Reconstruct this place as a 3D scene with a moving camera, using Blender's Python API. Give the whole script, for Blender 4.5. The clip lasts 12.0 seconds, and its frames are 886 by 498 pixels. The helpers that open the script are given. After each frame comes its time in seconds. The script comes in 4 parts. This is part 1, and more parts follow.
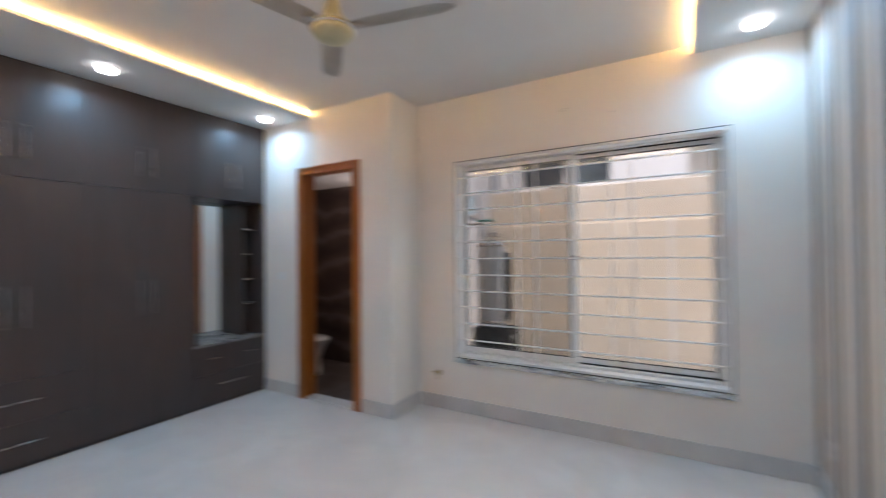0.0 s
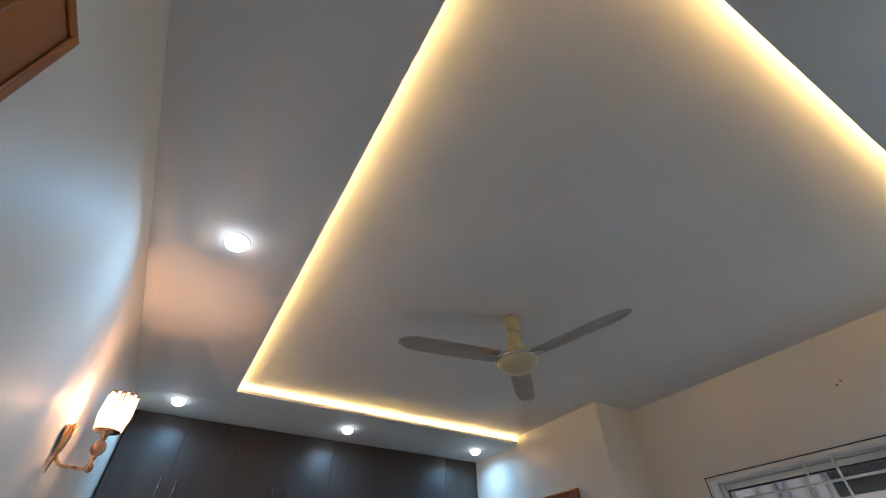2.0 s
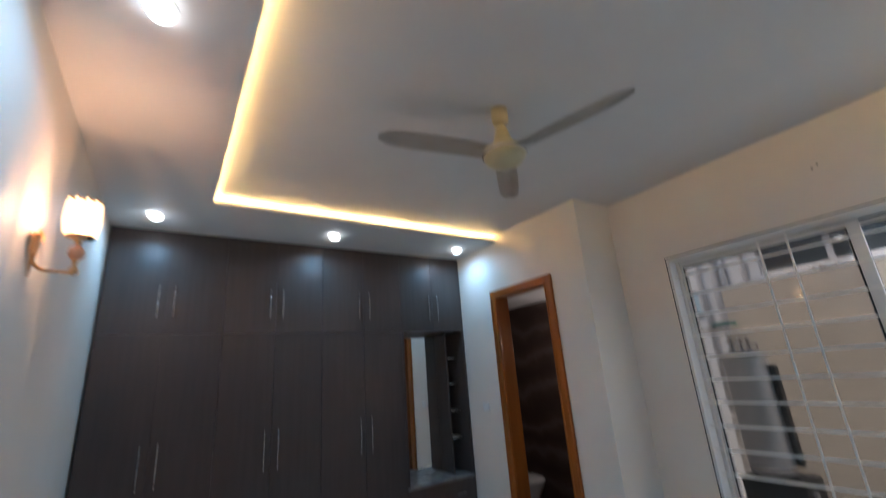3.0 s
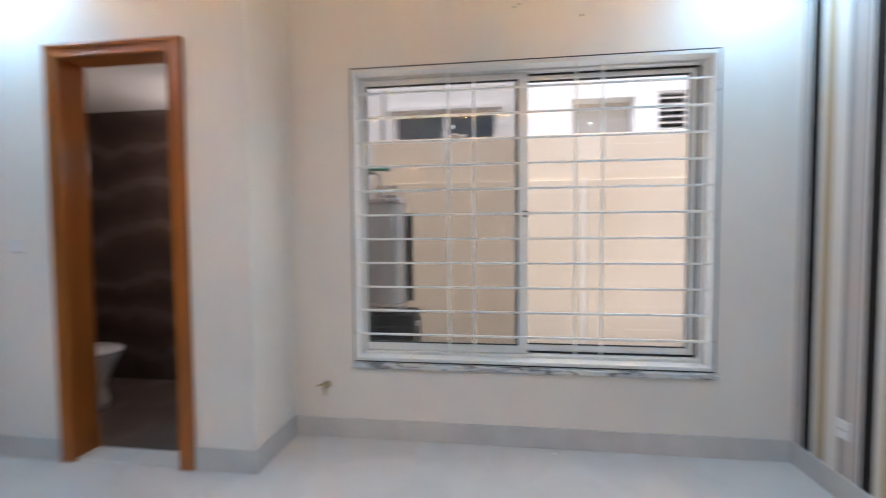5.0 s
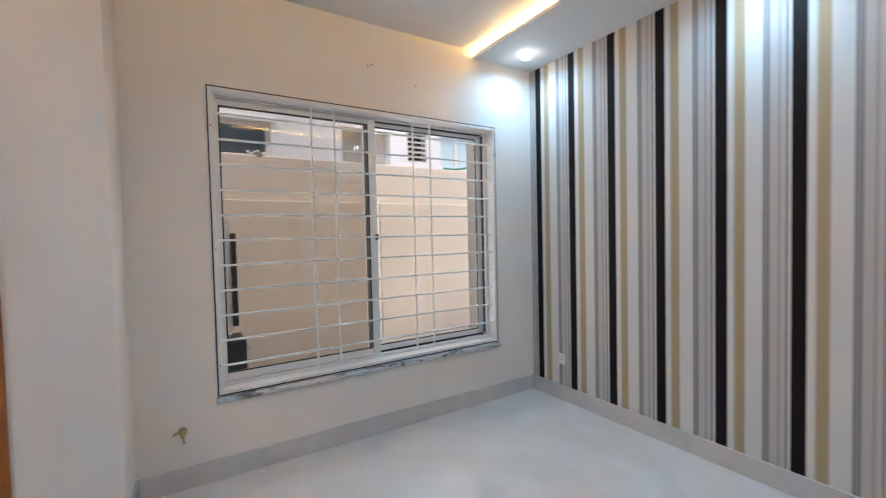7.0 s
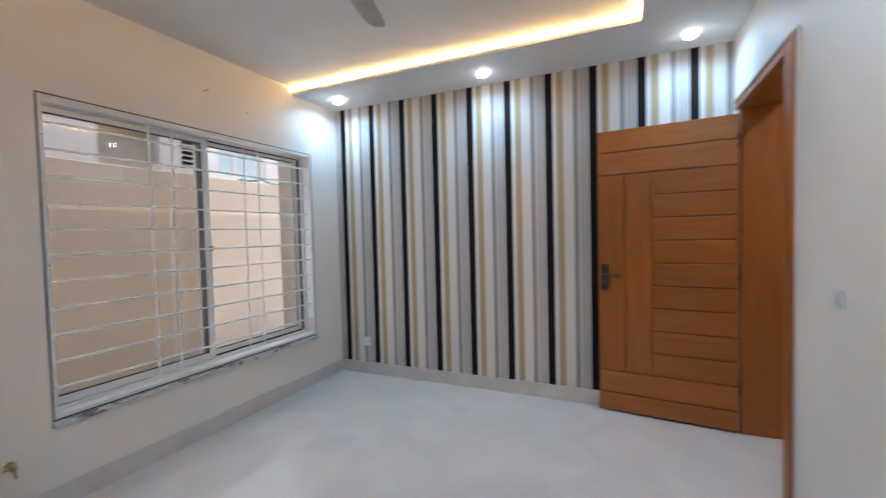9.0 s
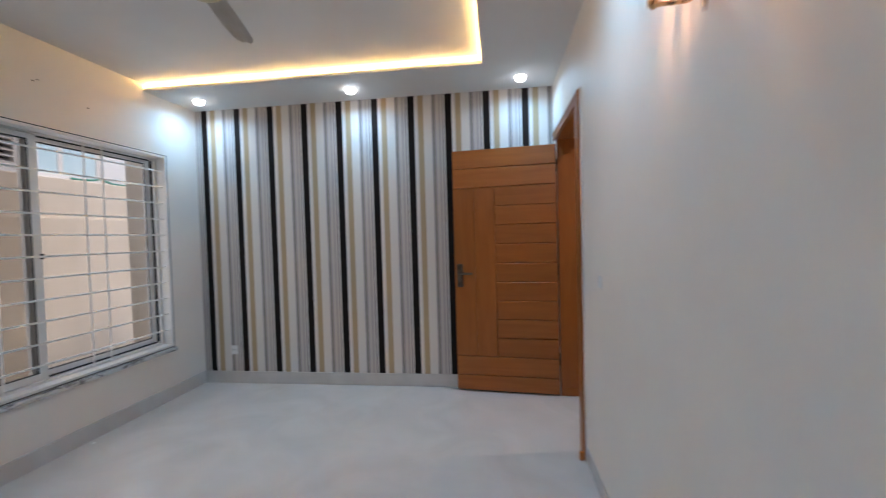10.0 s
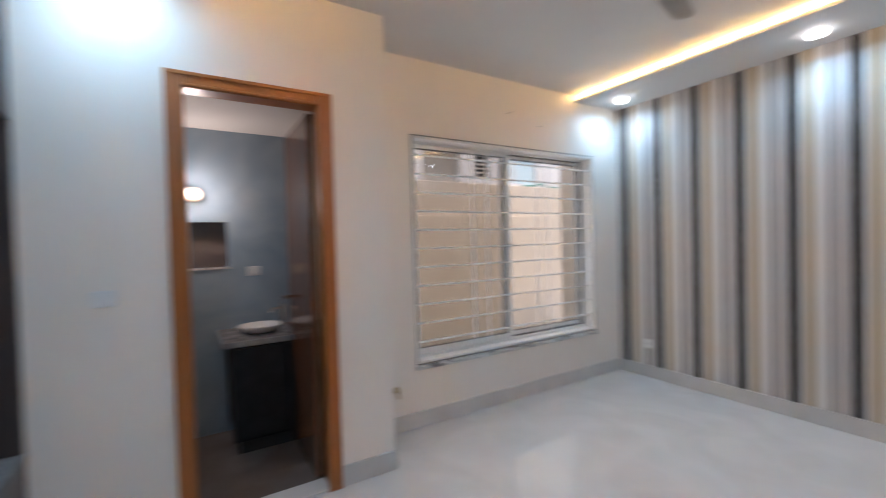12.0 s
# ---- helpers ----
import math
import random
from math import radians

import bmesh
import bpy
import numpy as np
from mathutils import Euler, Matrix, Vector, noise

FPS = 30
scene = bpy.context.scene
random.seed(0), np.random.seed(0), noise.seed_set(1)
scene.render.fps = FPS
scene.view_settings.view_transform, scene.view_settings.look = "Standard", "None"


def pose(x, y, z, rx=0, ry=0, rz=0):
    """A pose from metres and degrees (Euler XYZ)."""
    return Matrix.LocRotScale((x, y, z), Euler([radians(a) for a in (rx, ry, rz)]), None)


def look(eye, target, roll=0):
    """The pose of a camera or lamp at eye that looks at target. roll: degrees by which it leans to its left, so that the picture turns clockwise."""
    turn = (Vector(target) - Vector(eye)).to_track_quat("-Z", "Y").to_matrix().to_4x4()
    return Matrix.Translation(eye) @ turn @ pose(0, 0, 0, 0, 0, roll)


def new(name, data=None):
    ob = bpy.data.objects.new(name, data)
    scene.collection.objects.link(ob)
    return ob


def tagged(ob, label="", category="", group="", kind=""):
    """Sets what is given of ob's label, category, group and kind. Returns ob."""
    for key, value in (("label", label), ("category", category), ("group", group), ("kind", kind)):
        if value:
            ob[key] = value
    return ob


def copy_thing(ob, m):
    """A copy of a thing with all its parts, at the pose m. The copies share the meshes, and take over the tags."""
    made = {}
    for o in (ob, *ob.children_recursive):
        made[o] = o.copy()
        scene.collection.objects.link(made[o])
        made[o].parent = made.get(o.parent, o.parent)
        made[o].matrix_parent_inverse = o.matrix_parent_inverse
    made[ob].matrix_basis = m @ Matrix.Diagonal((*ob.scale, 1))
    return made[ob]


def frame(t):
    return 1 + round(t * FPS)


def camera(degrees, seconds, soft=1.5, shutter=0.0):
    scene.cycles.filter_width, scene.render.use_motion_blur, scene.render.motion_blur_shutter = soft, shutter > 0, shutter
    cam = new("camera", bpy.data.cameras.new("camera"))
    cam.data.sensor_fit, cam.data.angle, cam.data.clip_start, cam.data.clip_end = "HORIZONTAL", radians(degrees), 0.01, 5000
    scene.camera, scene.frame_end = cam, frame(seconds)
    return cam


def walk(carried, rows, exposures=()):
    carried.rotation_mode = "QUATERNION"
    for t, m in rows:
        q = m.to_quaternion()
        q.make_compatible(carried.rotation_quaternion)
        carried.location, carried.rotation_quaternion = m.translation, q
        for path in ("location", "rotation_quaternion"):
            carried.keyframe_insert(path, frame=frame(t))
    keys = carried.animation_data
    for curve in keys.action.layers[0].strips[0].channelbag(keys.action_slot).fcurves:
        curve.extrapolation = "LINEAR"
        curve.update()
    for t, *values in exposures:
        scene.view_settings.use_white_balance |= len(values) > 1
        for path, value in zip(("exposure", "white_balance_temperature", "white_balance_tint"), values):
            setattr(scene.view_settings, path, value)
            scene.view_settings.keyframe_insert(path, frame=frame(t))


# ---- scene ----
# A bedroom seen on a walk round it. One camera, one path.
cam = camera(93.7, 12.0, soft=1.0, shutter=0.6)
PATH = [
    (0, (-0.629, -3.125, 1.340), (-1.637, -1.398, 1.363), -0.6),
    (0.2, (-0.665, -3.062, 1.378), (-1.979, -1.554, 1.443), -0.5),
    (0.5, (-0.607, -2.935, 1.401), (-2.233, -1.812, 1.740), 0.1),
    (0.8, (-0.646, -2.961, 1.410), (-2.243, -2.003, 2.148), -1.4),
    (1, (-0.654, -2.984, 1.463), (-2.163, -2.086, 2.422), -1.3),
    (1.5, (-0.632, -2.975, 1.477), (-1.926, -2.196, 2.787), -1.1),
    (2, (-0.629, -2.965, 1.480), (-1.911, -2.191, 2.805), -0.9),
    (2.5, (-0.659, -2.930, 1.468), (-2.130, -2.059, 2.507), -1.4),
    (2.7, (-0.697, -2.929, 1.469), (-2.264, -2.006, 2.302), -1.8),
    (4.3, (-1.409, -2.587, 1.289), (-2.521, -0.933, 1.161), -2.4),
    (4.5, (-1.455, -2.496, 1.286), (-2.372, -0.723, 1.155), -2.0),
    (5, (-1.517, -2.306, 1.200), (-1.767, -0.323, 1.117), -0.4),
    (5.5, (-1.744, -2.251, 1.252), (-1.406, -0.284, 1.119), -1.5),
    (6, (-1.952, -2.417, 1.287), (-1.368, -0.506, 1.195), -0.7),
    (6.5, (-2.159, -2.541, 1.325), (-1.394, -0.696, 1.233), -1.0),
    (7, (-2.463, -2.540, 1.298), (-1.403, -0.846, 1.232), -1.3),
    (8.8, (-3.299, -2.746, 1.360), (-1.551, -1.776, 1.284), -1.3),
    (9, (-3.410, -2.693, 1.360), (-1.588, -1.872, 1.289), -1.4),
    (9.5, (-3.550, -2.704, 1.348), (-1.621, -2.178, 1.318), -1.6),
    (10, (-3.683, -2.844, 1.353), (-1.701, -2.586, 1.294), -1.6),
    (10.5, (-3.756, -2.902, 1.337), (-1.763, -2.744, 1.282), -1.6),
    (11, (-3.716, -2.805, 1.367), (-1.785, -2.283, 1.315), -1.2),
    (11.5, (-3.751, -2.604, 1.372), (-2.086, -1.498, 1.314), -1.3),
    (12, (-3.715, -2.668, 1.349), (-2.672, -0.962, 1.311), -1.5),
]
EXPOSURE = [(0, 0.84, 6750, 20), (0.5, 0.84, 6600, 19), (1.0, 0.35, 6400, 15), (1.5, -0.05, 6350, 14), (2.2, -0.1, 6350, 14), (2.7, -0.05, 6350, 15), (4.3, 1.19, 6710, 19), (5, 1.12, 6710, 19), (6.5, 0.93, 6760, 18), (9.0, 0.78, 6710, 19), (9.5, 0.67, 6710, 19), (10.5, 0.47, 6760, 20), (11.0, 0.58, 6810, 20), (11.5, 0.82, 6860, 21), (12, 0.83, 6960, 22)]
walk(cam, [(t, look(eye, target, roll)) for t, eye, target, roll in PATH], EXPOSURE)

# strengths of the lights
SKY, SUN, DAY_W = 0.15, 2.8, 6.6
HALL_W = 4.5
DOWN_W, DISC_GLOW, LED_GLOW, SCONCE_W = 3.6, 12.0, 44.0, 6.0
GLOBE_GLOW, BATH_W = 0.45, 4.2
NICHE = 0.31

# ---------------------------------------------------------------- light
world = bpy.data.worlds.new("sky")
scene.world = world
world.use_nodes = True
wn = world.node_tree
sky = wn.nodes.new("ShaderNodeTexSky")
sky.sky_type, sky.sun_disc = "NISHITA", False
sky.sun_elevation, sky.sun_rotation = radians(68), radians(195)
wn.nodes["Background"].inputs["Strength"].default_value = SKY
wn.links.new(sky.outputs["Color"], wn.nodes["Background"].inputs["Color"])

sun = new("sun", bpy.data.lights.new("sun", "SUN"))
sun.data.energy, sun.data.angle, sun.data.color = SUN, radians(10), (1.0, 0.95, 0.87)
sun.matrix_world = look((0, 0, 0), (0.10, 0.36, -0.92))

# daylight of the passage, standing in the window's opening
day = bpy.data.lights.new("window_daylight", "AREA")
day.shape, day.size, day.size_y, day.energy, day.color = "RECTANGLE", 1.84, 1.58, DAY_W, (0.76, 0.89, 1.0)
new("window_daylight", day).matrix_world = look((-1.355, 0.19, 1.29), (-1.355, -1, 1.25))

# ---------------------------------------------------------------- materials
COOL, WARM, AMBER = (0.30, 0.65, 1.0), (1.0, 0.70, 0.27), (1.0, 0.63, 0.38)


def base_mat(name, color, rough=0.5, metal=0.0, spec=0.5):
    m = bpy.data.materials.new(name)
    m.use_nodes = True
    b = m.node_tree.nodes["Principled BSDF"]
    b.inputs["Base Color"].default_value = (*color, 1)
    b.inputs["Roughness"].default_value = rough
    b.inputs["Metallic"].default_value = metal
    b.inputs["Specular IOR Level"].default_value = spec
    return m, m.node_tree, b


def mix_noise(nt, a, b, scale, stretch=(1, 1, 1), detail=4.0, lo=0.35, hi=0.65, dist=0.0):
    """A colour that wanders between a and b by stretched noise; returns its socket and the noise's."""
    co = nt.nodes.new("ShaderNodeTexCoord")
    mp = nt.nodes.new("ShaderNodeMapping")
    mp.inputs["Scale"].default_value = stretch
    nz = nt.nodes.new("ShaderNodeTexNoise")
    nz.inputs["Scale"].default_value = scale
    nz.inputs["Detail"].default_value = detail
    nz.inputs["Distortion"].default_value = dist
    rp = nt.nodes.new("ShaderNodeValToRGB")
    rp.color_ramp.elements[0].position, rp.color_ramp.elements[1].position = lo, hi
    rp.color_ramp.elements[0].color, rp.color_ramp.elements[1].color = (*a, 1), (*b, 1)
    nt.links.new(co.outputs["Object"], mp.inputs["Vector"])
    nt.links.new(mp.outputs["Vector"], nz.inputs["Vector"])
    nt.links.new(nz.outputs["Fac"], rp.inputs["Fac"])
    return rp.outputs["Color"], nz.outputs["Fac"]


def add_bump(nt, b, height, strength=0.1, distance=0.002):
    bp = nt.nodes.new("ShaderNodeBump")
    bp.inputs["Strength"].default_value, bp.inputs["Distance"].default_value = strength, distance
    nt.links.new(height, bp.inputs["Height"])
    nt.links.new(bp.outputs["Normal"], b.inputs["Normal"])


def noise_mat(name, a, b, scale, rough=0.5, stretch=(1, 1, 1), bump=0.0, fine=0.0, metal=0.0, spec=0.5, lo=0.35, hi=0.65, dist=0.0):
    m, nt, p = base_mat(name, a, rough, metal, spec)
    col, fac = mix_noise(nt, a, b, scale, stretch, lo=lo, hi=hi, dist=dist)
    nt.links.new(col, p.inputs["Base Color"])
    if fine:
        _, fac = mix_noise(nt, a, b, fine, stretch)
    if bump:
        add_bump(nt, p, fac, bump)
    return m


def glow(name, color, strength):
    m = bpy.data.materials.new(name)
    m.use_nodes = True
    b = m.node_tree.nodes["Principled BSDF"]
    b.inputs["Base Color"].default_value = (*color, 1)
    b.inputs["Emission Color"].default_value = (*color, 1)
    b.inputs["Emission Strength"].default_value = strength
    return m


def wood_mat(name, a, b, stretch, rough=0.32):
    m, nt, p = base_mat(name, a, rough)
    col, fac = mix_noise(nt, a, b, 3.0, stretch, detail=6.0, lo=0.3, hi=0.7, dist=0.6)
    info = nt.nodes.new("ShaderNodeObjectInfo")
    hsv = nt.nodes.new("ShaderNodeHueSaturation")
    rng = nt.nodes.new("ShaderNodeMapRange")
    rng.inputs["To Min"].default_value, rng.inputs["To Max"].default_value = 0.92, 1.07
    nt.links.new(info.outputs["Random"], rng.inputs["Value"])
    nt.links.new(rng.outputs["Result"], hsv.inputs["Value"])
    nt.links.new(col, hsv.inputs["Color"])
    nt.links.new(hsv.outputs["Color"], p.inputs["Base Color"])
    add_bump(nt, p, fac, 0.08, 0.001)
    return m


def glass_mat(name, tint, rough=0.0):
    m = bpy.data.materials.new(name)
    m.use_nodes = True
    nt = m.node_tree
    nt.nodes.clear()
    out = nt.nodes.new("ShaderNodeOutputMaterial")
    tr = nt.nodes.new("ShaderNodeBsdfTransparent")
    tr.inputs["Color"].default_value = (*tint, 1)
    gl = nt.nodes.new("ShaderNodeBsdfGlossy")
    gl.inputs["Roughness"].default_value = rough
    lw = nt.nodes.new("ShaderNodeLayerWeight")
    lw.inputs["Blend"].default_value = 0.5
    pw = nt.nodes.new("ShaderNodeMath")
    pw.operation, pw.inputs[1].default_value = "POWER", 4.0
    fr = nt.nodes.new("ShaderNodeMath")
    fr.operation, fr.inputs[1].default_value, fr.inputs[2].default_value = "MULTIPLY_ADD", 0.55, 0.038
    nt.links.new(lw.outputs["Facing"], pw.inputs[0])
    nt.links.new(pw.outputs[0], fr.inputs[0])
    mx = nt.nodes.new("ShaderNodeMixShader")
    nt.links.new(fr.outputs[0], mx.inputs["Fac"])
    nt.links.new(tr.outputs["BSDF"], mx.inputs[1])
    nt.links.new(gl.outputs["BSDF"], mx.inputs[2])
    nt.links.new(mx.outputs["Shader"], out.inputs["Surface"])
    return m


def wallpaper_mat():
    """Printed vertical stripes, one repeat every 0.3355 m along y."""
    m, nt, p = base_mat("striped_wallpaper", (0.7, 0.66, 0.6), 0.6, 0, 0.15)
    geo = nt.nodes.new("ShaderNodeNewGeometry")
    sep = nt.nodes.new("ShaderNodeSeparateXYZ")
    ma = nt.nodes.new("ShaderNodeMath")
    ma.operation = "MULTIPLY_ADD"
    ma.inputs[1].default_value, ma.inputs[2].default_value = -1 / 0.3355, 10 - 0.064 / 0.3355
    fr = nt.nodes.new("ShaderNodeMath")
    fr.operation = "FRACT"
    rp = nt.nodes.new("ShaderNodeValToRGB")
    rp.color_ramp.interpolation = "CONSTANT"
    black, white, tan, line, pale, ash = (0.014, 0.008, 0.0065), (0.70, 0.65, 0.60), (0.46, 0.332, 0.20), (0.215, 0.19, 0.185), (0.54, 0.48, 0.445), (0.37, 0.325, 0.305)
    bands = ((0, black), (0.179, white), (0.262, (0.57, 0.50, 0.42)), (0.285, tan), (0.425, white), (0.655, line), (0.678, ash), (0.714, line), (0.736, pale), (0.84, ash), (0.871, pale), (0.937, line), (0.962, white))
    els = rp.color_ramp.elements
    for k, (pos, c) in enumerate(bands):
        e = els[k] if k < 2 else els.new(pos)
        e.position, e.color = pos, (*c, 1)
    nt.links.new(geo.outputs["Position"], sep.inputs[0])
    nt.links.new(sep.outputs["Y"], ma.inputs[0])
    nt.links.new(ma.outputs[0], fr.inputs[0])
    nt.links.new(fr.outputs[0], rp.inputs["Fac"])
    nt.links.new(rp.outputs["Color"], p.inputs["Base Color"])
    _, fac = mix_noise(nt, (0, 0, 0), (1, 1, 1), 420)
    add_bump(nt, p, fac, 0.12, 0.0008)
    return m


def tile_mat(name, a, b, vein, rough=0.12):
    m, nt, p = base_mat(name, a, rough)
    co = nt.nodes.new("ShaderNodeTexCoord")
    wv = nt.nodes.new("ShaderNodeTexWave")
    wv.bands_direction = "Z"
    wv.inputs["Scale"].default_value, wv.inputs["Distortion"].default_value = 0.9, 9.0
    wv.inputs["Detail"].default_value, wv.inputs["Detail Scale"].default_value = 4.0, 1.1
    rp = nt.nodes.new("ShaderNodeValToRGB")
    for k, (pos, c) in enumerate(((0.0, a), (0.75, b), (0.97, vein))):
        e = rp.color_ramp.elements[k] if k < 2 else rp.color_ramp.elements.new(pos)
        e.position, e.color = pos, (*c, 1)
    nt.links.new(co.outputs["Object"], wv.inputs["Vector"])
    nt.links.new(wv.outputs["Fac"], rp.inputs["Fac"])
    nt.links.new(rp.outputs["Color"], p.inputs["Base Color"])
    return m


PAINT = noise_mat("cream_wall_paint", (0.785, 0.71, 0.635), (0.825, 0.75, 0.675), 1.6, 0.55, bump=0.06, fine=160, spec=0.25)
WHITE_PAINT = noise_mat("white_ceiling_paint", (0.735, 0.70, 0.67), (0.785, 0.75, 0.72), 1.2, 0.6, bump=0.05, fine=120, spec=0.25)
FLOOR = noise_mat("polished_porcelain", (0.62, 0.575, 0.535), (0.71, 0.665, 0.625), 2.2, 0.13, spec=0.42, bump=0.008, fine=9, lo=0.3, hi=0.75, dist=1.2)
SKIRT = noise_mat("grey_skirting_tile", (0.56, 0.52, 0.485), (0.63, 0.585, 0.55), 5, 0.25)
WALLPAPER = wallpaper_mat()
LAMINATE = noise_mat("dark_brown_laminate", (0.058, 0.042, 0.038), (0.067, 0.049, 0.044), 4, 0.40, (9, 9, 0.6), bump=0.015, fine=8, spec=0.42)
LAMINATE_IN = noise_mat("dark_brown_carcass", (0.035, 0.026, 0.023), (0.05, 0.038, 0.033), 5, 0.4, (14, 14, 1))
TEAK = wood_mat("varnished_orange_teak", (0.40, 0.124, 0.024), (0.33, 0.097, 0.0175), (6, 6, 0.7))
TEAK_H = wood_mat("varnished_orange_teak_across", (0.40, 0.124, 0.024), (0.33, 0.097, 0.0175), (0.7, 0.7, 9))
DARK_VENEER = wood_mat("dark_glossy_veneer", (0.19, 0.082, 0.040), (0.14, 0.058, 0.028), (6, 6, 0.7), 0.16)
ALU = noise_mat("white_powder_coat", (0.74, 0.705, 0.67), (0.79, 0.755, 0.72), 4, 0.3)
GRILLE_PAINT = noise_mat("white_grille_enamel", (0.82, 0.775, 0.72), (0.87, 0.825, 0.77), 6, 0.35)
BLACK = noise_mat("black_plastic", (0.012, 0.012, 0.013), (0.02, 0.02, 0.02), 20, 0.35)
MATTBLACK = noise_mat("matt_black_laminate", (0.010, 0.010, 0.011), (0.016, 0.016, 0.017), 12, 0.6, spec=0.2)
MARBLE = noise_mat("veined_grey_marble", (0.62, 0.60, 0.58), (0.16, 0.15, 0.15), 7, 0.2, (1, 1, 3), lo=0.5, hi=0.68, dist=2.0)
STEEL = noise_mat("brushed_steel", (0.70, 0.69, 0.68), (0.78, 0.77, 0.76), 30, 0.27, metal=1.0)
BRONZE = noise_mat("antique_bronze", (0.13, 0.10, 0.08), (0.2, 0.16, 0.12), 30, 0.35, metal=1.0)
SATIN = noise_mat("satin_chrome", (0.46, 0.44, 0.42), (0.52, 0.50, 0.48), 30, 0.22, metal=1.0)
GOLD = noise_mat("polished_rose_gold", (0.80, 0.45, 0.22), (0.88, 0.54, 0.30), 20, 0.18, metal=1.0)
BRASS = noise_mat("dull_brass", (0.42, 0.32, 0.18), (0.5, 0.38, 0.22), 30, 0.4, metal=0.8)
ROSEGLASS = noise_mat("rose_amber_glass", (0.62, 0.26, 0.14), (0.70, 0.33, 0.20), 20, 0.12)
IVORY = noise_mat("ivory_enamel", (0.52, 0.45, 0.27), (0.58, 0.50, 0.31), 8, 0.35)
BLADE = noise_mat("fan_blade_enamel", (0.53, 0.49, 0.44), (0.58, 0.535, 0.49), 8, 0.45)
PLASTIC = noise_mat("white_switch_plastic", (0.72, 0.71, 0.69), (0.76, 0.75, 0.73), 12, 0.35)
CERAMIC = noise_mat("white_glazed_ceramic", (0.78, 0.79, 0.80), (0.82, 0.82, 0.82), 5, 0.08)
MIRROR = noise_mat("mirror_silver", (0.82, 0.84, 0.84), (0.84, 0.86, 0.86), 2, 0.01, metal=1.0)
GLASS = glass_mat("clear_window_glass", (0.88, 0.88, 0.87))
GLASS_NET = glass_mat("window_glass_behind_net", (0.665, 0.65, 0.63))
DARKGLASS = noise_mat("dark_far_glazing", (0.05, 0.065, 0.07), (0.08, 0.10, 0.105), 3, 0.08)
# the sky's reflection is put into this glazing's pale blue colour
PALEGLASS = noise_mat("sky_reflection_glazing", (0.50, 0.68, 0.74), (0.58, 0.74, 0.80), 2, 0.15)
RENDER = noise_mat("beige_boundary_render", (0.66, 0.585, 0.49), (0.72, 0.645, 0.55), 1.3, 0.8, bump=0.2, fine=60)
FACADE = noise_mat("white_facade_render", (0.80, 0.80, 0.79), (0.86, 0.86, 0.85), 1.1, 0.8, bump=0.15, fine=50)
CONCRETE = noise_mat("grey_paving", (0.46, 0.43, 0.39), (0.54, 0.51, 0.47), 3, 0.8, bump=0.2, fine=40)
GALV = noise_mat("galvanised_tank", (0.74, 0.76, 0.79), (0.83, 0.85, 0.87), 6, 0.3, (1, 1, 6), metal=0.4)
DARKBOX = noise_mat("charcoal_metal", (0.028, 0.027, 0.028), (0.05, 0.048, 0.048), 9, 0.5)
GREENPIPE = noise_mat("green_plastic_pipe", (0.02, 0.22, 0.18), (0.03, 0.28, 0.22), 9, 0.4)
BROWN_TILE = tile_mat("dark_brown_veined_tile", (0.092, 0.061, 0.053), (0.118, 0.082, 0.070), (0.165, 0.122, 0.105))
BATH_FLOOR = tile_mat("grey_brown_veined_floor_tile", (0.15, 0.118, 0.102), (0.20, 0.165, 0.145), (0.32, 0.28, 0.25), 0.2)
BLUE_TILE = noise_mat("pale_blue_grey_tile", (0.23, 0.31, 0.38), (0.30, 0.38, 0.45), 2.5, 0.15, dist=1.0)
GRANITE = noise_mat("grey_counter_stone", (0.16, 0.15, 0.15), (0.26, 0.25, 0.24), 12, 0.2)
ROPE = noise_mat("white_rope", (0.60, 0.57, 0.52), (0.7, 0.67, 0.62), 60, 0.8)
DOWN_GLOW = glow("downlight_diffuser", (0.85, 0.95, 1.0), DISC_GLOW)
LED = glow("warm_led_strip", WARM, LED_GLOW)
CRYSTAL = glow("lit_crystal_rod", (1.0, 0.66, 0.36), 2.8)
GLOBE = glow("tile_reflection_glow", (1.0, 0.70, 0.56), GLOBE_GLOW)
BULB = glow("sconce_bulb", (1.0, 0.70, 0.38), 30.0)


# ---------------------------------------------------------------- mesh helpers
def part(name, bm, material, parent=None, label="", smooth=False):
    me = bpy.data.meshes.new(name)
    bmesh.ops.recalc_face_normals(bm, faces=bm.faces)
    bm.to_mesh(me)
    bm.free()
    me.materials.append(material)
    if smooth:
        for f in me.polygons:
            f.use_smooth = True
    ob = new(name, me)
    ob.parent = parent
    if label:
        ob["label"] = label
    return ob


def add_box(bm, a, b, bevel=0.0, seg=2):
    lo = Vector([min(p, q) for p, q in zip(a, b)])
    hi = Vector([max(p, q) for p, q in zip(a, b)])
    r = bmesh.ops.create_cube(bm, size=1, matrix=Matrix.Translation((lo + hi) / 2) @ Matrix.Diagonal((*(hi - lo), 1)))
    if bevel:
        es = {e for v in r["verts"] for e in v.link_edges}
        bmesh.ops.bevel(bm, geom=list(es), offset=bevel, segments=seg, affect="EDGES", profile=0.5)
    return bm


def box(a, b, bevel=0.0, seg=2):
    return add_box(bmesh.new(), a, b, bevel, seg)


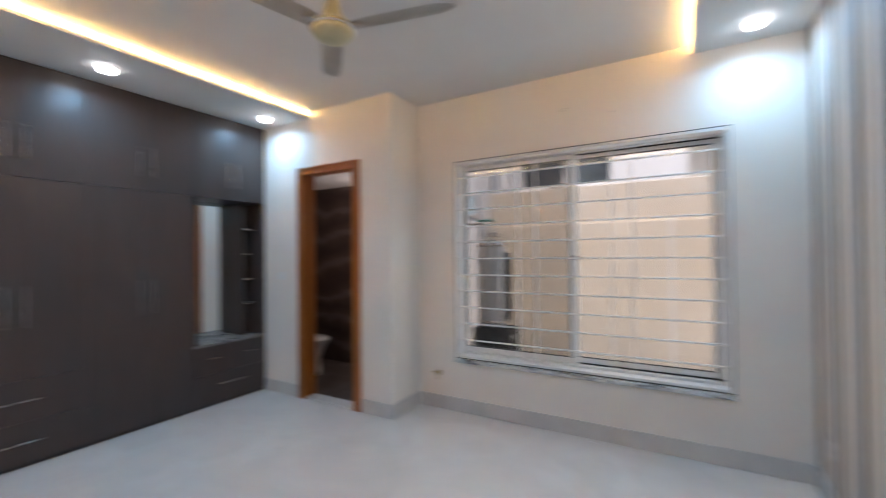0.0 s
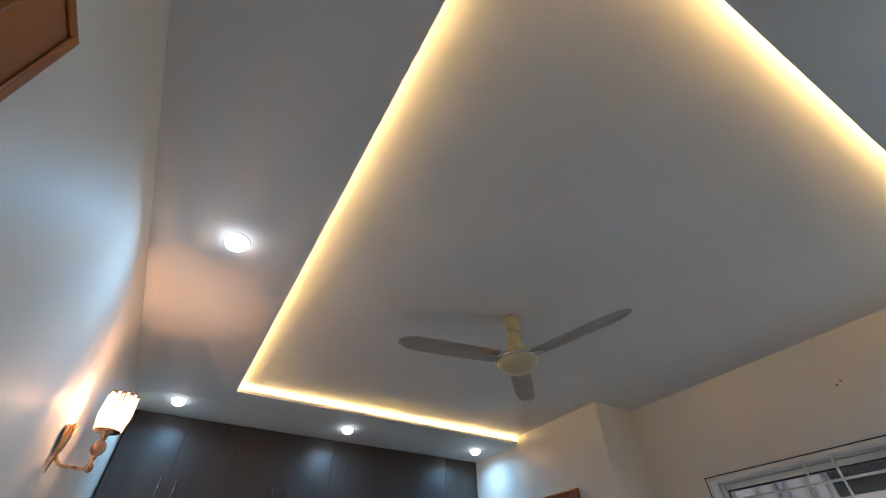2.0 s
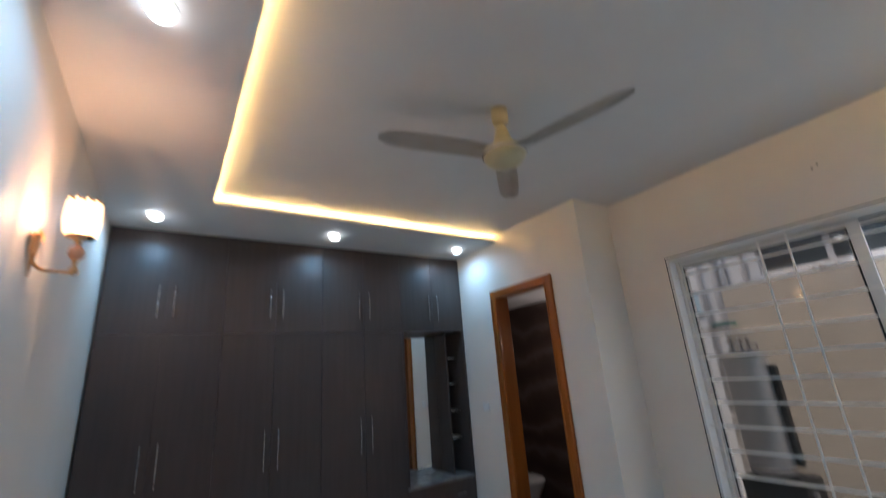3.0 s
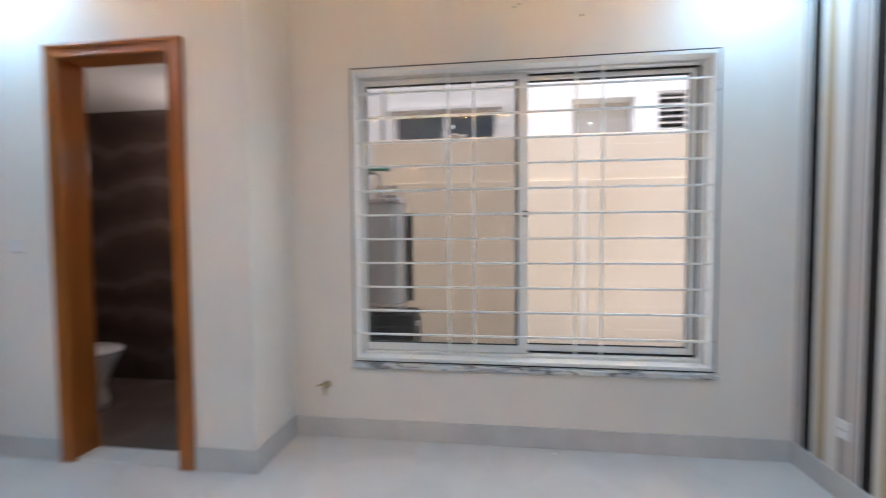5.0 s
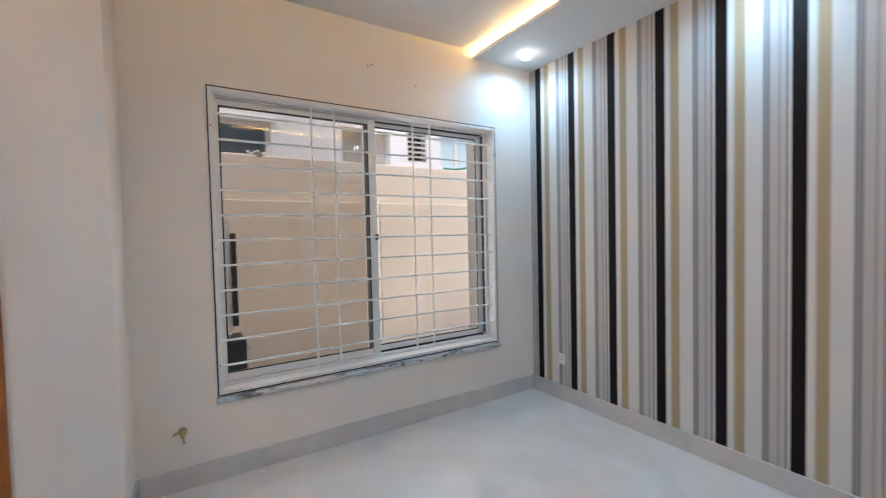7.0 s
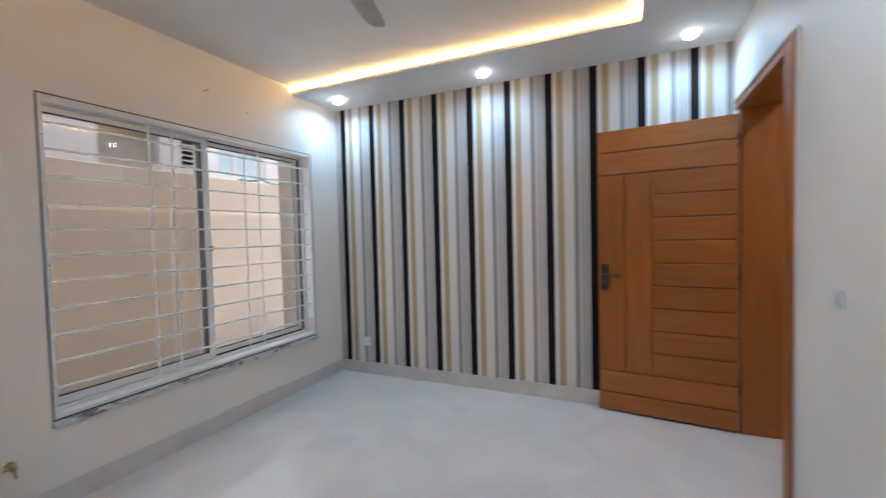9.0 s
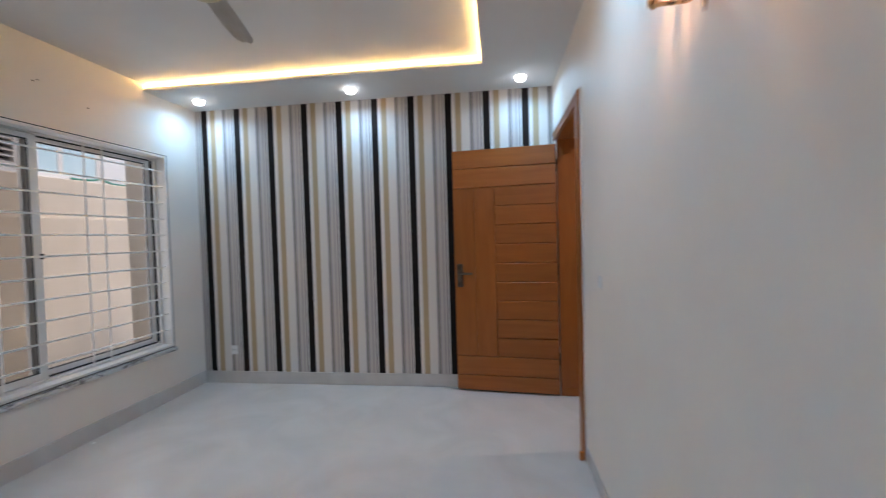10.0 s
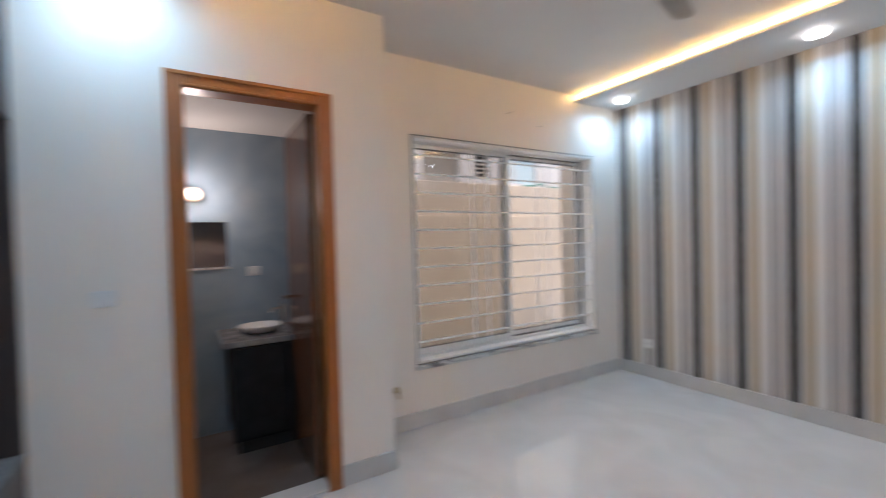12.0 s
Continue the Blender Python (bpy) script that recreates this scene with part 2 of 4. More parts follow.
def add_cyl(bm, p, q, r, r2=None, n=16):
    p, q = Vector(p), Vector(q)
    m = Matrix.Translation((p + q) / 2) @ (q - p).to_track_quat("Z", "Y").to_matrix().to_4x4()
    bmesh.ops.create_cone(bm, cap_ends=True, segments=n, radius1=r, radius2=r if r2 is None else r2, depth=(q - p).length, matrix=m)
    return bm


def cyl(p, q, r, r2=None, n=16):
    return add_cyl(bmesh.new(), p, q, r, r2, n)


def lathe(profile, centre, n=24, bm=None):
    """A turned solid: profile of (radius, z) about the upright axis through centre."""
    bm = bm or bmesh.new()
    rings = []
    for r, z in profile:
        rings.append([bm.verts.new((centre[0] + max(r, 1e-4) * math.cos(2 * math.pi * k / n), centre[1] + max(r, 1e-4) * math.sin(2 * math.pi * k / n), centre[2] + z)) for k in range(n)])
    for a, b in zip(rings, rings[1:]):
        for k in range(n):
            bm.faces.new((a[k], a[(k + 1) % n], b[(k + 1) % n], b[k]))
    bm.faces.new(rings[0][::-1])
    bm.faces.new(rings[-1])
    return bm


def tube(points, r, bm=None, n=10):
    """A round rod along points, with balls at its bends."""
    bm = bm or bmesh.new()
    for a, b in zip(points, points[1:]):
        add_cyl(bm, a, b, r, n=n)
    for a in points[1:-1]:
        bmesh.ops.create_uvsphere(bm, u_segments=n, v_segments=6, radius=r * 1.01, matrix=Matrix.Translation(a))
    return bm


def thing(name, at, label, category, group="", kind=""):
    ob = new(name)
    ob.location = at
    ob.empty_display_size = 0.05
    return tagged(ob, label, category, group, kind)


def hang(ob, parent):
    """Puts ob, built in world places, under parent without moving it."""
    ob.parent = parent
    ob.matrix_parent_inverse = Matrix.Translation(parent.location).inverted()
    return ob


def wpart(name, bm, material, parent, label="", smooth=False):
    return hang(part(name, bm, material, None, label, smooth), parent) if parent.parent is None and parent.type == "EMPTY" else part_under(name, bm, material, parent, label, smooth)


def part_under(name, bm, material, parent, label="", smooth=False):
    ob = part(name, bm, material, None, label, smooth)
    ob.parent = parent
    return ob


def structure(name, bm, material, label, category):
    return tagged(part(name, bm, material), label, category, kind="structure")


# ---------------------------------------------------------------- the room: plan in metres
# x = 0 striped wall, y = 0 window wall, wardrobe face at XW, entry wall at YS, bathroom wall at YB
XW, YS, YB, XB = -4.29, -3.345, -0.41, -2.705
H, HR, TOP = 2.615, 2.672, 2.86          # border, raised ceiling, slab
XC, YC, XE = -3.64, -2.765, -0.58       # inner edges of the ceiling border
WX0, WX1, WZ0, WZ1 = -2.318, -0.392, 0.462, 2.12
DX0, DX1, DZ = -1.095, -0.13, 2.16       # entry doorway
BX0, BX1, BZ = -3.79, -3.03, 2.16       # bathroom door, over the frame

bm = box((-5.3, -5.6, -0.12), (0.25, -0.28, 0))
add_box(bm, (XB, -0.28, -0.12), (0.25, 0.0, 0))
floor = structure("floor", bm, FLOOR, "polished pale grey porcelain floor with faint clouding", "floor")

bm = box((0, -5.6, -0.12), (0.23, 0.23, TOP))
structure("wall_east", bm, WALLPAPER, "wall papered in black, tan, cream and grey stripes", "wall")

bm = box((XB, 0, -0.12), (WX0, 0.23, TOP))
add_box(bm, (WX0, 0, -0.12), (WX1, 0.23, WZ0))
add_box(bm, (WX0, 0, WZ1), (WX1, 0.23, TOP))
add_box(bm, (WX1, 0, -0.12), (0, 0.23, TOP))
structure("wall_north", bm, PAINT, "cream painted wall with the window opening", "wall")

bm = box((-5.3, YB, 0), (BX0 + 0.02, -0.28, TOP))
add_box(bm, (BX0 + 0.02, YB, BZ - 0.02), (BX1 - 0.02, -0.28, TOP))
add_box(bm, (BX1 - 0.02, YB, 0), (XB, -0.28, TOP))
structure("wall_bathroom_side", box((XB - 0.12, -0.28, 0), (XB, 1.0, TOP)), PAINT, "cream painted side of the bathroom block", "wall")
structure("wall_bathroom", bm, PAINT, "cream painted wall round the bathroom, standing forward", "wall")

bm = box((-5.3, YS - 0.23, 0), (DX0, YS, TOP))
add_box(bm, (DX0, YS - 0.23, DZ), (DX1, YS, TOP))
add_box(bm, (DX1, YS - 0.23, 0), (0, YS, TOP))
structure("wall_south", bm, PAINT, "cream painted wall with the entry doorway", "wall")

structure("wall_west", box((-5.3, YS, 0), (-5.07, YB, TOP)), PAINT, "plain wall behind the wardrobe", "wall")
bm = box((-1.75, -5.6, 0), (-1.6, YS - 0.23, TOP))
add_box(bm, (-1.6, -5.6, 0), (0, -5.45, TOP))
structure("wall_hall", bm, PAINT, "plain cream walls of the hall outside", "wall")

# ceiling: raised field, and a dropped border on three sides with a recess for the light strip
bm = box((-5.3, -5.6, HR), (0, 0, TOP - 0.002))
REC = 0.07
add_box(bm, (XC - REC, YC - REC, H + 0.020), (-5.07, YB, HR))
add_box(bm, (XE + REC, YC - REC, H + 0.020), (0, 0, HR))
add_box(bm, (-5.07, YS, H + 0.020), (0, YC - REC, HR))
add_box(bm, (-5.07, YC, H), (XC, YB, H + 0.020))
add_box(bm, (XE, YC, H), (0, 0, H + 0.020))
add_box(bm, (-5.07, YS, H), (0, YC, H + 0.020))
structure("ceiling", bm, WHITE_PAINT, "white false ceiling with a dropped border and lit recess", "ceiling")
structure("roof_slab", box((-5.6, -5.9, TOP), (0.4, 0.25, TOP + 0.2)), FACADE, "plain roof slab", "roof")

# skirting
for a, b in (((XB + 0.012, -0.012, 0), (-0.012, 0, 0.115)), ((-0.012, YS, 0), (0, 0, 0.115)), ((XB, YB - 0.012, 0), (XB + 0.012, 0, 0.115)),
             ((BX1, YB - 0.012, 0), (XB, YB, 0.115)), ((XW, YB - 0.012, 0), (BX0, YB, 0.115)), ((XW, YS, 0), (-1.1825, YS + 0.008, 0.095))):
    structure("baseboard", box(a, b, 0.003), SKIRT, "grey tile skirting along the wall foot", "skirting")

# cove light strips
def led_strip(a, b):
    t = tagged(part("led_strip", box(a, b), LED), "warm yellow light strip lying in the ceiling recess", "light strip", "cove light strips")
    lo, hi = Vector(a), Vector(b)
    part_under("channel", box((lo.x - 0.002, lo.y - 0.002, lo.z - 0.0014), (hi.x + 0.002, hi.y + 0.002, lo.z - 0.0002)), ALU, t, "slim backing of the strip")
    return t


z = H + 0.0215
led_strip((XC - 0.034, YC - 0.02, z), (XC - 0.022, YB - 0.01, z + 0.005))
led_strip((XE + 0.022, YC - 0.02, z), (XE + 0.034, -0.01, z + 0.005))
led_strip((XC - 0.02, YC - 0.034, z), (XE + 0.02, YC - 0.022, z + 0.005))


# downlights
def downlight(x, y):
    t = thing("downlight", (x, y, H), "round recessed downlight glowing cool white in ceiling border", "downlight", "ceiling downlights")
    bmr = bmesh.new()
    for r0, r1, z0, z1 in ((0.044, 0.051, -0.004, 0.0),):
        n = 32
        vs = [[bmr.verts.new((r * math.cos(2 * math.pi * k / n), r * math.sin(2 * math.pi * k / n), zz)) for k in range(n)] for r, zz in ((r0, z1), (r0, z0), (r1, z0 + 0.001), (r1 + 0.002, z1))]
        for p, q in zip(vs, vs[1:]):
            for k in range(n):
                bmr.faces.new((p[k], p[(k + 1) % n], q[(k + 1) % n], q[k]))
    part("rim", bmr, ALU, t)
    part("diffuser", lathe([(0.043, 0.0), (0.043, -0.008), (0.041, -0.019), (0.035, -0.030), (0.024, -0.038), (0.012, -0.0415), (0.001, -0.042)], (0, 0, 0), 32), DOWN_GLOW, t, "glowing white domed lens", True)
    return t


def downlight_lamp(x, y, z=H, energy=DOWN_W, color=COOL):
    la = bpy.data.lights.new("downlight_lamp", "AREA")
    la.shape, la.size, la.energy, la.color = "DISK", 0.055, energy, color
    la.spread = radians(168)
    ob = new("downlight_lamp", la)
    ob.location = (x, y, z - 0.045)


DL = [(-0.275, -0.26), (-0.275, -1.655), (-0.275, -3.06), (-3.975, -0.635), (-3.972, -1.862), (-3.968, -3.08), (-2.092, -3.042)]
first = downlight(*DL[0])
for x, y in DL[1:]:
    copy_thing(first, pose(x, y, H))
for x, y in DL:
    downlight_lamp(x, y)
# an unseen one added in the hall, so light falls in at the doorway
copy_thing(first, pose(-0.95, -4.15, HR))
downlight_lamp(-0.95, -4.15, HR, HALL_W, (1.0, 0.93, 0.85))


# ---------------------------------------------------------------- window
win = thing("window_1", ((WX0 + WX1) / 2, 0.1, WZ0), "white aluminium sliding window with two sashes", "window", kind="structure")
YF0, YF1 = 0.080, 0.180
FW = 0.030


def ring(x0, x1, z0, z1, w, y0, y1, bevel=0.003):
    b = box((x0, y0, z0), (x0 + w, y1, z1), bevel)
    add_box(b, (x1 - w, y0, z0), (x1, y1, z1), bevel)
    add_box(b, (x0 + w, y0 + 0.001, z0), (x1 - w, y1 - 0.001, z0 + w), bevel)
    add_box(b, (x0 + w, y0 + 0.001, z1 - w), (x1 - w, y1 - 0.001, z1), bevel)
    return b


wpart("frame", ring(WX0 + 0.002, WX1 - 0.002, WZ0 + 0.002, WZ1 - 0.002, FW, YF0, YF1), ALU, win)
wpart("front_trim", ring(WX0 - 0.008, WX1 + 0.008, WZ0 - 0.004, WZ1 - 0.002, 0.020, -0.006, 0.079), ALU, win, "white flat trim round the opening")
wpart("bead", ring(WX0 - 0.014, WX1 + 0.014, WZ0 - 0.010, WZ1 + 0.004, 0.006, -0.005, -0.0005, 0.0), BLACK, win, "thin grey joint round the trim")
# tracks are black to draw the shade in the gap at the sashes
for zz in (WZ0 + FW, WZ1 - FW - 0.012):
    wpart("track", box((WX0 + FW, YF0 + 0.0455, zz), (WX1 - FW, YF0 + 0.0495, zz + 0.014)), BLACK, win, "sliding track coloured black as the shaded gap")


def sash(x0, x1, y0, y1, glass, stile_l, stile_r):
    s = wpart("sash", sash_ring(x0, x1, WZ0 + FW + 0.004, WZ1 - FW - 0.004, y0, y1, stile_l, stile_r), ALU, win, "white sliding sash")
    # gasket kept thick and black, so it also draws the shadow round the glass
    part_under("gasket", gasket_ring(x0 + stile_l, x1 - stile_r, WZ0 + FW + 0.049, WZ1 - FW - 0.037, y0), BLACK, s, "dark glazing gasket, thickened to draw the shadow line")
    g = part_under("pane", box((x0 + stile_l, (y0 + y1) / 2 - 0.002, WZ0 + FW + 0.044), (x1 - stile_r, (y0 + y1) / 2 + 0.002, WZ1 - FW - 0.032)), glass, s, "clear glass pane")
    g.visible_shadow = False
    return s


def sash_ring(x0, x1, z0, z1, y0, y1, wl, wr):
    b = box((x0, y0, z0), (x0 + wl, y1, z1), 0.003)
    add_box(b, (x1 - wr, y0, z0), (x1, y1, z1), 0.003)
    add_box(b, (x0 + wl, y0 + 0.001, z0), (x1 - wr, y1 - 0.001, z0 + 0.045), 0.003)
    add_box(b, (x0 + wl, y0 + 0.001, z1 - 0.033), (x1 - wr, y1 - 0.001, z1), 0.003)
    return b


def gasket_ring(x0, x1, z0, z1, y0):
    w = 0.008
    b = box((x0, y0 + 0.003, z0), (x0 + w, y0 + 0.010, z1))
    add_box(b, (x1 - w, y0 + 0.003, z0), (x1, y0 + 0.010, z1))
    add_box(b, (x0 + w, y0 + 0.003, z0), (x1 - w, y0 + 0.010, z0 + w))
    add_box(b, (x0 + w, y0 + 0.003, z1 - w - 0.002), (x1 - w, y0 + 0.010, z1))
    return b


left = sash(WX0 + FW + 0.002, -1.335, 0.095, 0.123, GLASS_NET, 0.014, 0.052)
right = sash(-1.405, WX1 - FW - 0.002, 0.132, 0.160, GLASS, 0.060, 0.040)
wpart("weather_strip", box((WX1 - FW - 0.005, 0.100, WZ0 + FW + 0.016), (WX1 - FW - 0.0005, 0.122, WZ1 - FW - 0.016)), BLACK, win, "black brush strip in the jamb")
lock = part_under("lock", box((-1.366, 0.087, 1.265), (-1.346, 0.0945, 1.33), 0.003), ALU, left, "white slide lock with black catches")
part_under("catch", box((-1.360, 0.079, 1.303), (-1.335, 0.0865, 1.316), 0.002), BLACK, left, "black lock catch")
part_under("catch", box((-1.360, 0.079, 1.279), (-1.335, 0.0865, 1.292), 0.002), BLACK, left, "black lock catch")
wpart("sill", box((WX0 - 0.02, -0.03, WZ0 - 0.042), (WX1 + 0.02, -0.001, WZ0 - 0.012), 0.004), MARBLE, win, "veined grey marble sill")

for x in (WX0 + 0.003, WX1 - 0.003):
    for zz in (1.91, 1.25, 0.62):
        wpart("screw", cyl((x, -0.0062, zz), (x, -0.0085, zz), 0.0042, n=10), BRONZE, win, "small dark screw head")

grille = thing("window_grille", ((WX0 + WX1) / 2, 0.02, WZ0), "white painted steel bar grille inside the window", "window grille")
for k in range(11):
    zz = 1.985 - 0.1376 * k
    wpart("crossbar", box((WX0 + 0.013, 0.016, zz - 0.0058), (WX1 - 0.013, 0.028, zz + 0.0058), 0.002, 1), GRILLE_PAINT, grille)
for x in (-1.778, -1.635, -1.083, -0.945):
    wpart("upright", box((x - 0.0052, 0.0285, WZ0 + 0.028), (x + 0.0052, 0.0385, WZ1 - 0.02), 0.002, 1), GRILLE_PAINT, grille)

# ---------------------------------------------------------------- bathroom door frame and leaf
bd = thing("door_2", ((BX0 + BX1) / 2, YB, 0), "orange teak door frame with a dark leaf opened inward", "door", kind="structure")
bm = box((BX0, YB - 0.022, 0), (BX0 + 0.075, YB - 0.001, BZ), 0.005)
wpart("casing", bm, TEAK, bd, "orange varnished teak casing")
wpart("casing", box((BX1 - 0.075, YB - 0.022, 0), (BX1, YB - 0.001, BZ), 0.005), TEAK, bd)
wpart("casing", box((BX0 + 0.075, YB - 0.021, BZ - 0.075), (BX1 - 0.075, YB - 0.001, BZ), 0.005), TEAK_H, bd)
for x0, x1 in ((BX0 + 0.004, BX0 + 0.022), (BX0 + 0.058, BX0 + 0.072), (BX1 - 0.022, BX1 - 0.004), (BX1 - 0.072, BX1 - 0.058)):
    wpart("moulding", box((x0, YB - 0.029, 0.004), (x1, YB - 0.0222, BZ - (0.004 if x0 < BX0 + 0.01 or x1 > BX1 - 0.01 else 0.058)), 0.003), TEAK, bd)
for z0, z1, dx in ((BZ - 0.022, BZ - 0.004, 0.0225), (BZ - 0.072, BZ - 0.058, 0.0725)):
    wpart("moulding", box((BX0 + dx, YB - 0.0285, z0), (BX1 - dx, YB - 0.0222, z1), 0.003), TEAK_H, bd)
wpart("jamb", box((BX0 + 0.021, YB, 0), (BX0 + 0.06, -0.27, BZ - 0.021), 0.003), TEAK, bd)
wpart("jamb", box((BX1 - 0.06, YB, 0), (BX1 - 0.021, -0.27, BZ - 0.021), 0.003), TEAK, bd)
wpart("head", box((BX0 + 0.06, YB, BZ - 0.06), (BX1 - 0.06, -0.27, BZ - 0.021), 0.003), TEAK_H, bd)
leaf = wpart("leaf", box((BX1 - 0.10, -0.262, 0.012), (BX1 - 0.062, 0.36, 2.09), 0.003), DARK_VENEER, bd, "dark glossy brown leaf standing open")
part_under("lever", tube([(BX1 - 0.10, 0.30, 1.0), (BX1 - 0.145, 0.30, 1.0), (BX1 - 0.145, 0.20, 1.0)], 0.009), BRONZE, leaf, "dark bronze lever")
wpart("threshold", box((BX0 + 0.06, YB - 0.004, 0.0), (BX1 - 0.06, -0.281, 0.012), 0.003), FLOOR, bd, "pale grey tile threshold")

# ---------------------------------------------------------------- bathroom behind it
bm = box((-4.95, -0.28, -0.12), (XB - 0.12, 0.78, -0.012))
structure("floor_bathroom", bm, BATH_FLOOR, "grey-brown veined polished bathroom floor", "floor")
bm = box((-3.86, 0.78, -0.1), (-3.71, 0.95, TOP))
add_box(bm, (-3.71, 0.78, -0.1), (-3.47, 0.95, 1.20))
add_box(bm, (-3.71, 0.78, 1.53), (-3.47, 0.95, TOP))
add_box(bm, (-3.47, 0.78, -0.1), (XB - 0.12, 0.95, TOP))
structure("wall_bathroom_north", bm, BLUE_TILE, "pale blue-grey tiled bathroom wall with a niche", "wall")
bm = box((-4.95, 0.78, -0.1), (-3.86, 0.95, TOP))
add_box(bm, (-5.1, -0.28, -0.1), (-4.95, 0.95, TOP))
structure("wall_bathroom_west", bm, BROWN_TILE, "dark brown veined tile wall of the bathroom", "wall")
structure("niche_lining", box((-3.71, 0.90, 1.20), (-3.47, 0.948, 1.53)), BROWN_TILE, "dark brown lining of the wall niche", "wall niche")
structure("trim", box((-3.715, 0.772, 1.185), (-3.465, 0.7795, 1.20)), MARBLE, "pale edge strip under the wall niche", "trim")
structure("ceiling_bathroom", box((-4.95, -0.28, 2.20), (XB - 0.12, 0.78, 2.28)), WHITE_PAINT, "plain white bathroom ceiling", "ceiling")

vanity = thing("vanity_unit", (-3.2, 0.6, 0), "black vanity cabinet standing under the stone counter", "vanity")
wpart("body", box((-3.50, 0.30, 0.08), (-2.84, 0.775, 0.70), 0.004), MATTBLACK, vanity)
for k in range(2):
    d = wpart("door", box((-3.495 + 0.33 * k, 0.284, 0.10), (-3.175 + 0.33 * k, 0.2995, 0.69), 0.004), MATTBLACK, vanity, "glossy black cabinet door")
wpart("plinth", box((-3.47, 0.34, -0.012), (-2.86, 0.77, 0.079)), BLACK, vanity)
tagged(part("counter", box((-3.56, 0.27, 0.702), (-2.83, 0.777, 0.742), 0.006), GRANITE), "grey stone counter lying on the vanity", "counter")
basin = lathe([(0.10, 0), (0.15, 0.02), (0.185, 0.05), (0.20, 0.062), (0.192, 0.066), (0.165, 0.045), (0.10, 0.018), (0.02, 0.012)], (0, 0, 0), 32)
basin = tagged(part("wash_basin", basin, CERAMIC, smooth=True), "white oval ceramic basin set on the counter", "basin")
basin.location, basin.scale = (-3.305, 0.50, 0.7425), (0.72, 0.66, 0.85)
tap = thing("basin_tap", (-3.12, 0.68, 0.742), "chrome basin mixer tap on the counter", "tap")
wpart("body", cyl((-3.12, 0.68, 0.742), (-3.12, 0.68, 0.90), 0.018), STEEL, tap, smooth=False)
wpart("spout", tube([(-3.12, 0.68, 0.88), (-3.20, 0.60, 0.885), (-3.22, 0.58, 0.865)], 0.011), STEEL, tap)
wpart("lever", tube([(-3.12, 0.68, 0.905), (-3.12, 0.72, 0.93)], 0.008), STEEL, tap)
sw = thing("switch_plate", (-3.30, 0.775, 1.16), "small white switch plate on the bathroom tile", "switch")
wpart("plate", box((-3.345, 0.770, 1.125), (-3.255, 0.7795, 1.195), 0.004), PLASTIC, sw)
wpart("rocker", box((-3.32, 0.767, 1.14), (-3.28, 0.770, 1.18), 0.002), PLASTIC, sw)

# globe added in place of a warm reflection on the glossy tile
bl = thing("bathroom_lamp", (-3.68, 0.779, 1.72), "glowing globe standing in for a warm reflection on bathroom tile", "wall lamp")
part("base", cyl((0, -0.0005, 0), (0, -0.025, 0), 0.04), STEEL, bl)
bm = bmesh.new()
bmesh.ops.create_uvsphere(bm, u_segments=20, v_segments=12, radius=0.05, matrix=Matrix.Translation((0, -0.068, 0)))
part("globe", bm, GLOBE, bl, "warm glowing ball in place of the reflection", True)
# point lamp added before the globe to brighten the bathroom
la = bpy.data.lights.new("bathroom_fill", "POINT")
la.energy, la.color, la.shadow_soft_size = BATH_W, (1.0, 0.92, 0.87), 0.05
new("bathroom_fill", la).location = (-3.68, 0.64, 1.72)

toilet = thing("toilet", (-4.36, 0.22, -0.012), "white ceramic toilet with a closed lid", "toilet")
bm = lathe([(0.11, 0), (0.115, 0.05), (0.10, 0.15), (0.14, 0.28), (0.178, 0.36), (0.183, 0.385)], (0, 0, 0), 28)
b = part("bowl", bm, CERAMIC, toilet, smooth=True)
b.scale = (1.32, 0.95, 1.0)
s = part("lid", lathe([(0.183, 0), (0.190, 0.008), (0.190, 0.022), (0.17, 0.034), (0.02, 0.038)], (0, 0, 0), 28), CERAMIC, toilet, smooth=True)
s.scale, s.location = (1.34, 0.97, 1.0), (0, 0, 0.386)
part("pedestal", box((-0.585, -0.11, 0.06), (-0.12, 0.11, 0.37), 0.03, 3), CERAMIC, toilet)
part("hinge_bar", cyl((-0.215, -0.08, 0.405), (-0.215, 0.08, 0.405), 0.012), STEEL, toilet)

# ---------------------------------------------------------------- entry door
ed = thing("door_1", ((DX0 + DX1) / 2, YS, 0), "orange teak lining of the entry doorway", "door frame", kind="structure")
wpart("jamb", box((DX0 + 0.001, YS - 0.228, 0), (DX0 + 0.035, YS - 0.004, DZ - 0.001), 0.003), TEAK, ed)
wpart("jamb", box((DX1 - 0.035, YS - 0.228, 0), (DX1 - 0.001, YS - 0.004, DZ - 0.001), 0.003), TEAK, ed)
wpart("head", box((DX0 + 0.035, YS - 0.228, DZ - 0.036), (DX1 - 0.035, YS - 0.004, DZ - 0.001), 0.003), TEAK_H, ed)
# casing on the room side: a moulded upright and head, with a thin white edge
CX = -1.175
wpart("casing", box((CX, YS + 0.0005, 0), (DX0 + 0.034, YS + 0.018, 2.188), 0.004), TEAK, ed, "orange varnished teak casing")
wpart("moulding", box((CX + 0.003, YS + 0.0182, 0.004), (CX + 0.024, YS + 0.023, 2.185), 0.003), TEAK, ed)
wpart("casing", box((DX0 + 0.0342, YS + 0.0005, DZ - 0.035), (DX1 + 0.03, YS + 0.017, 2.188), 0.004), TEAK_H, ed)
wpart("moulding", box((CX + 0.0242, YS + 0.0182, 2.164), (DX1 + 0.028, YS + 0.0228, 2.185), 0.003), TEAK_H, ed)
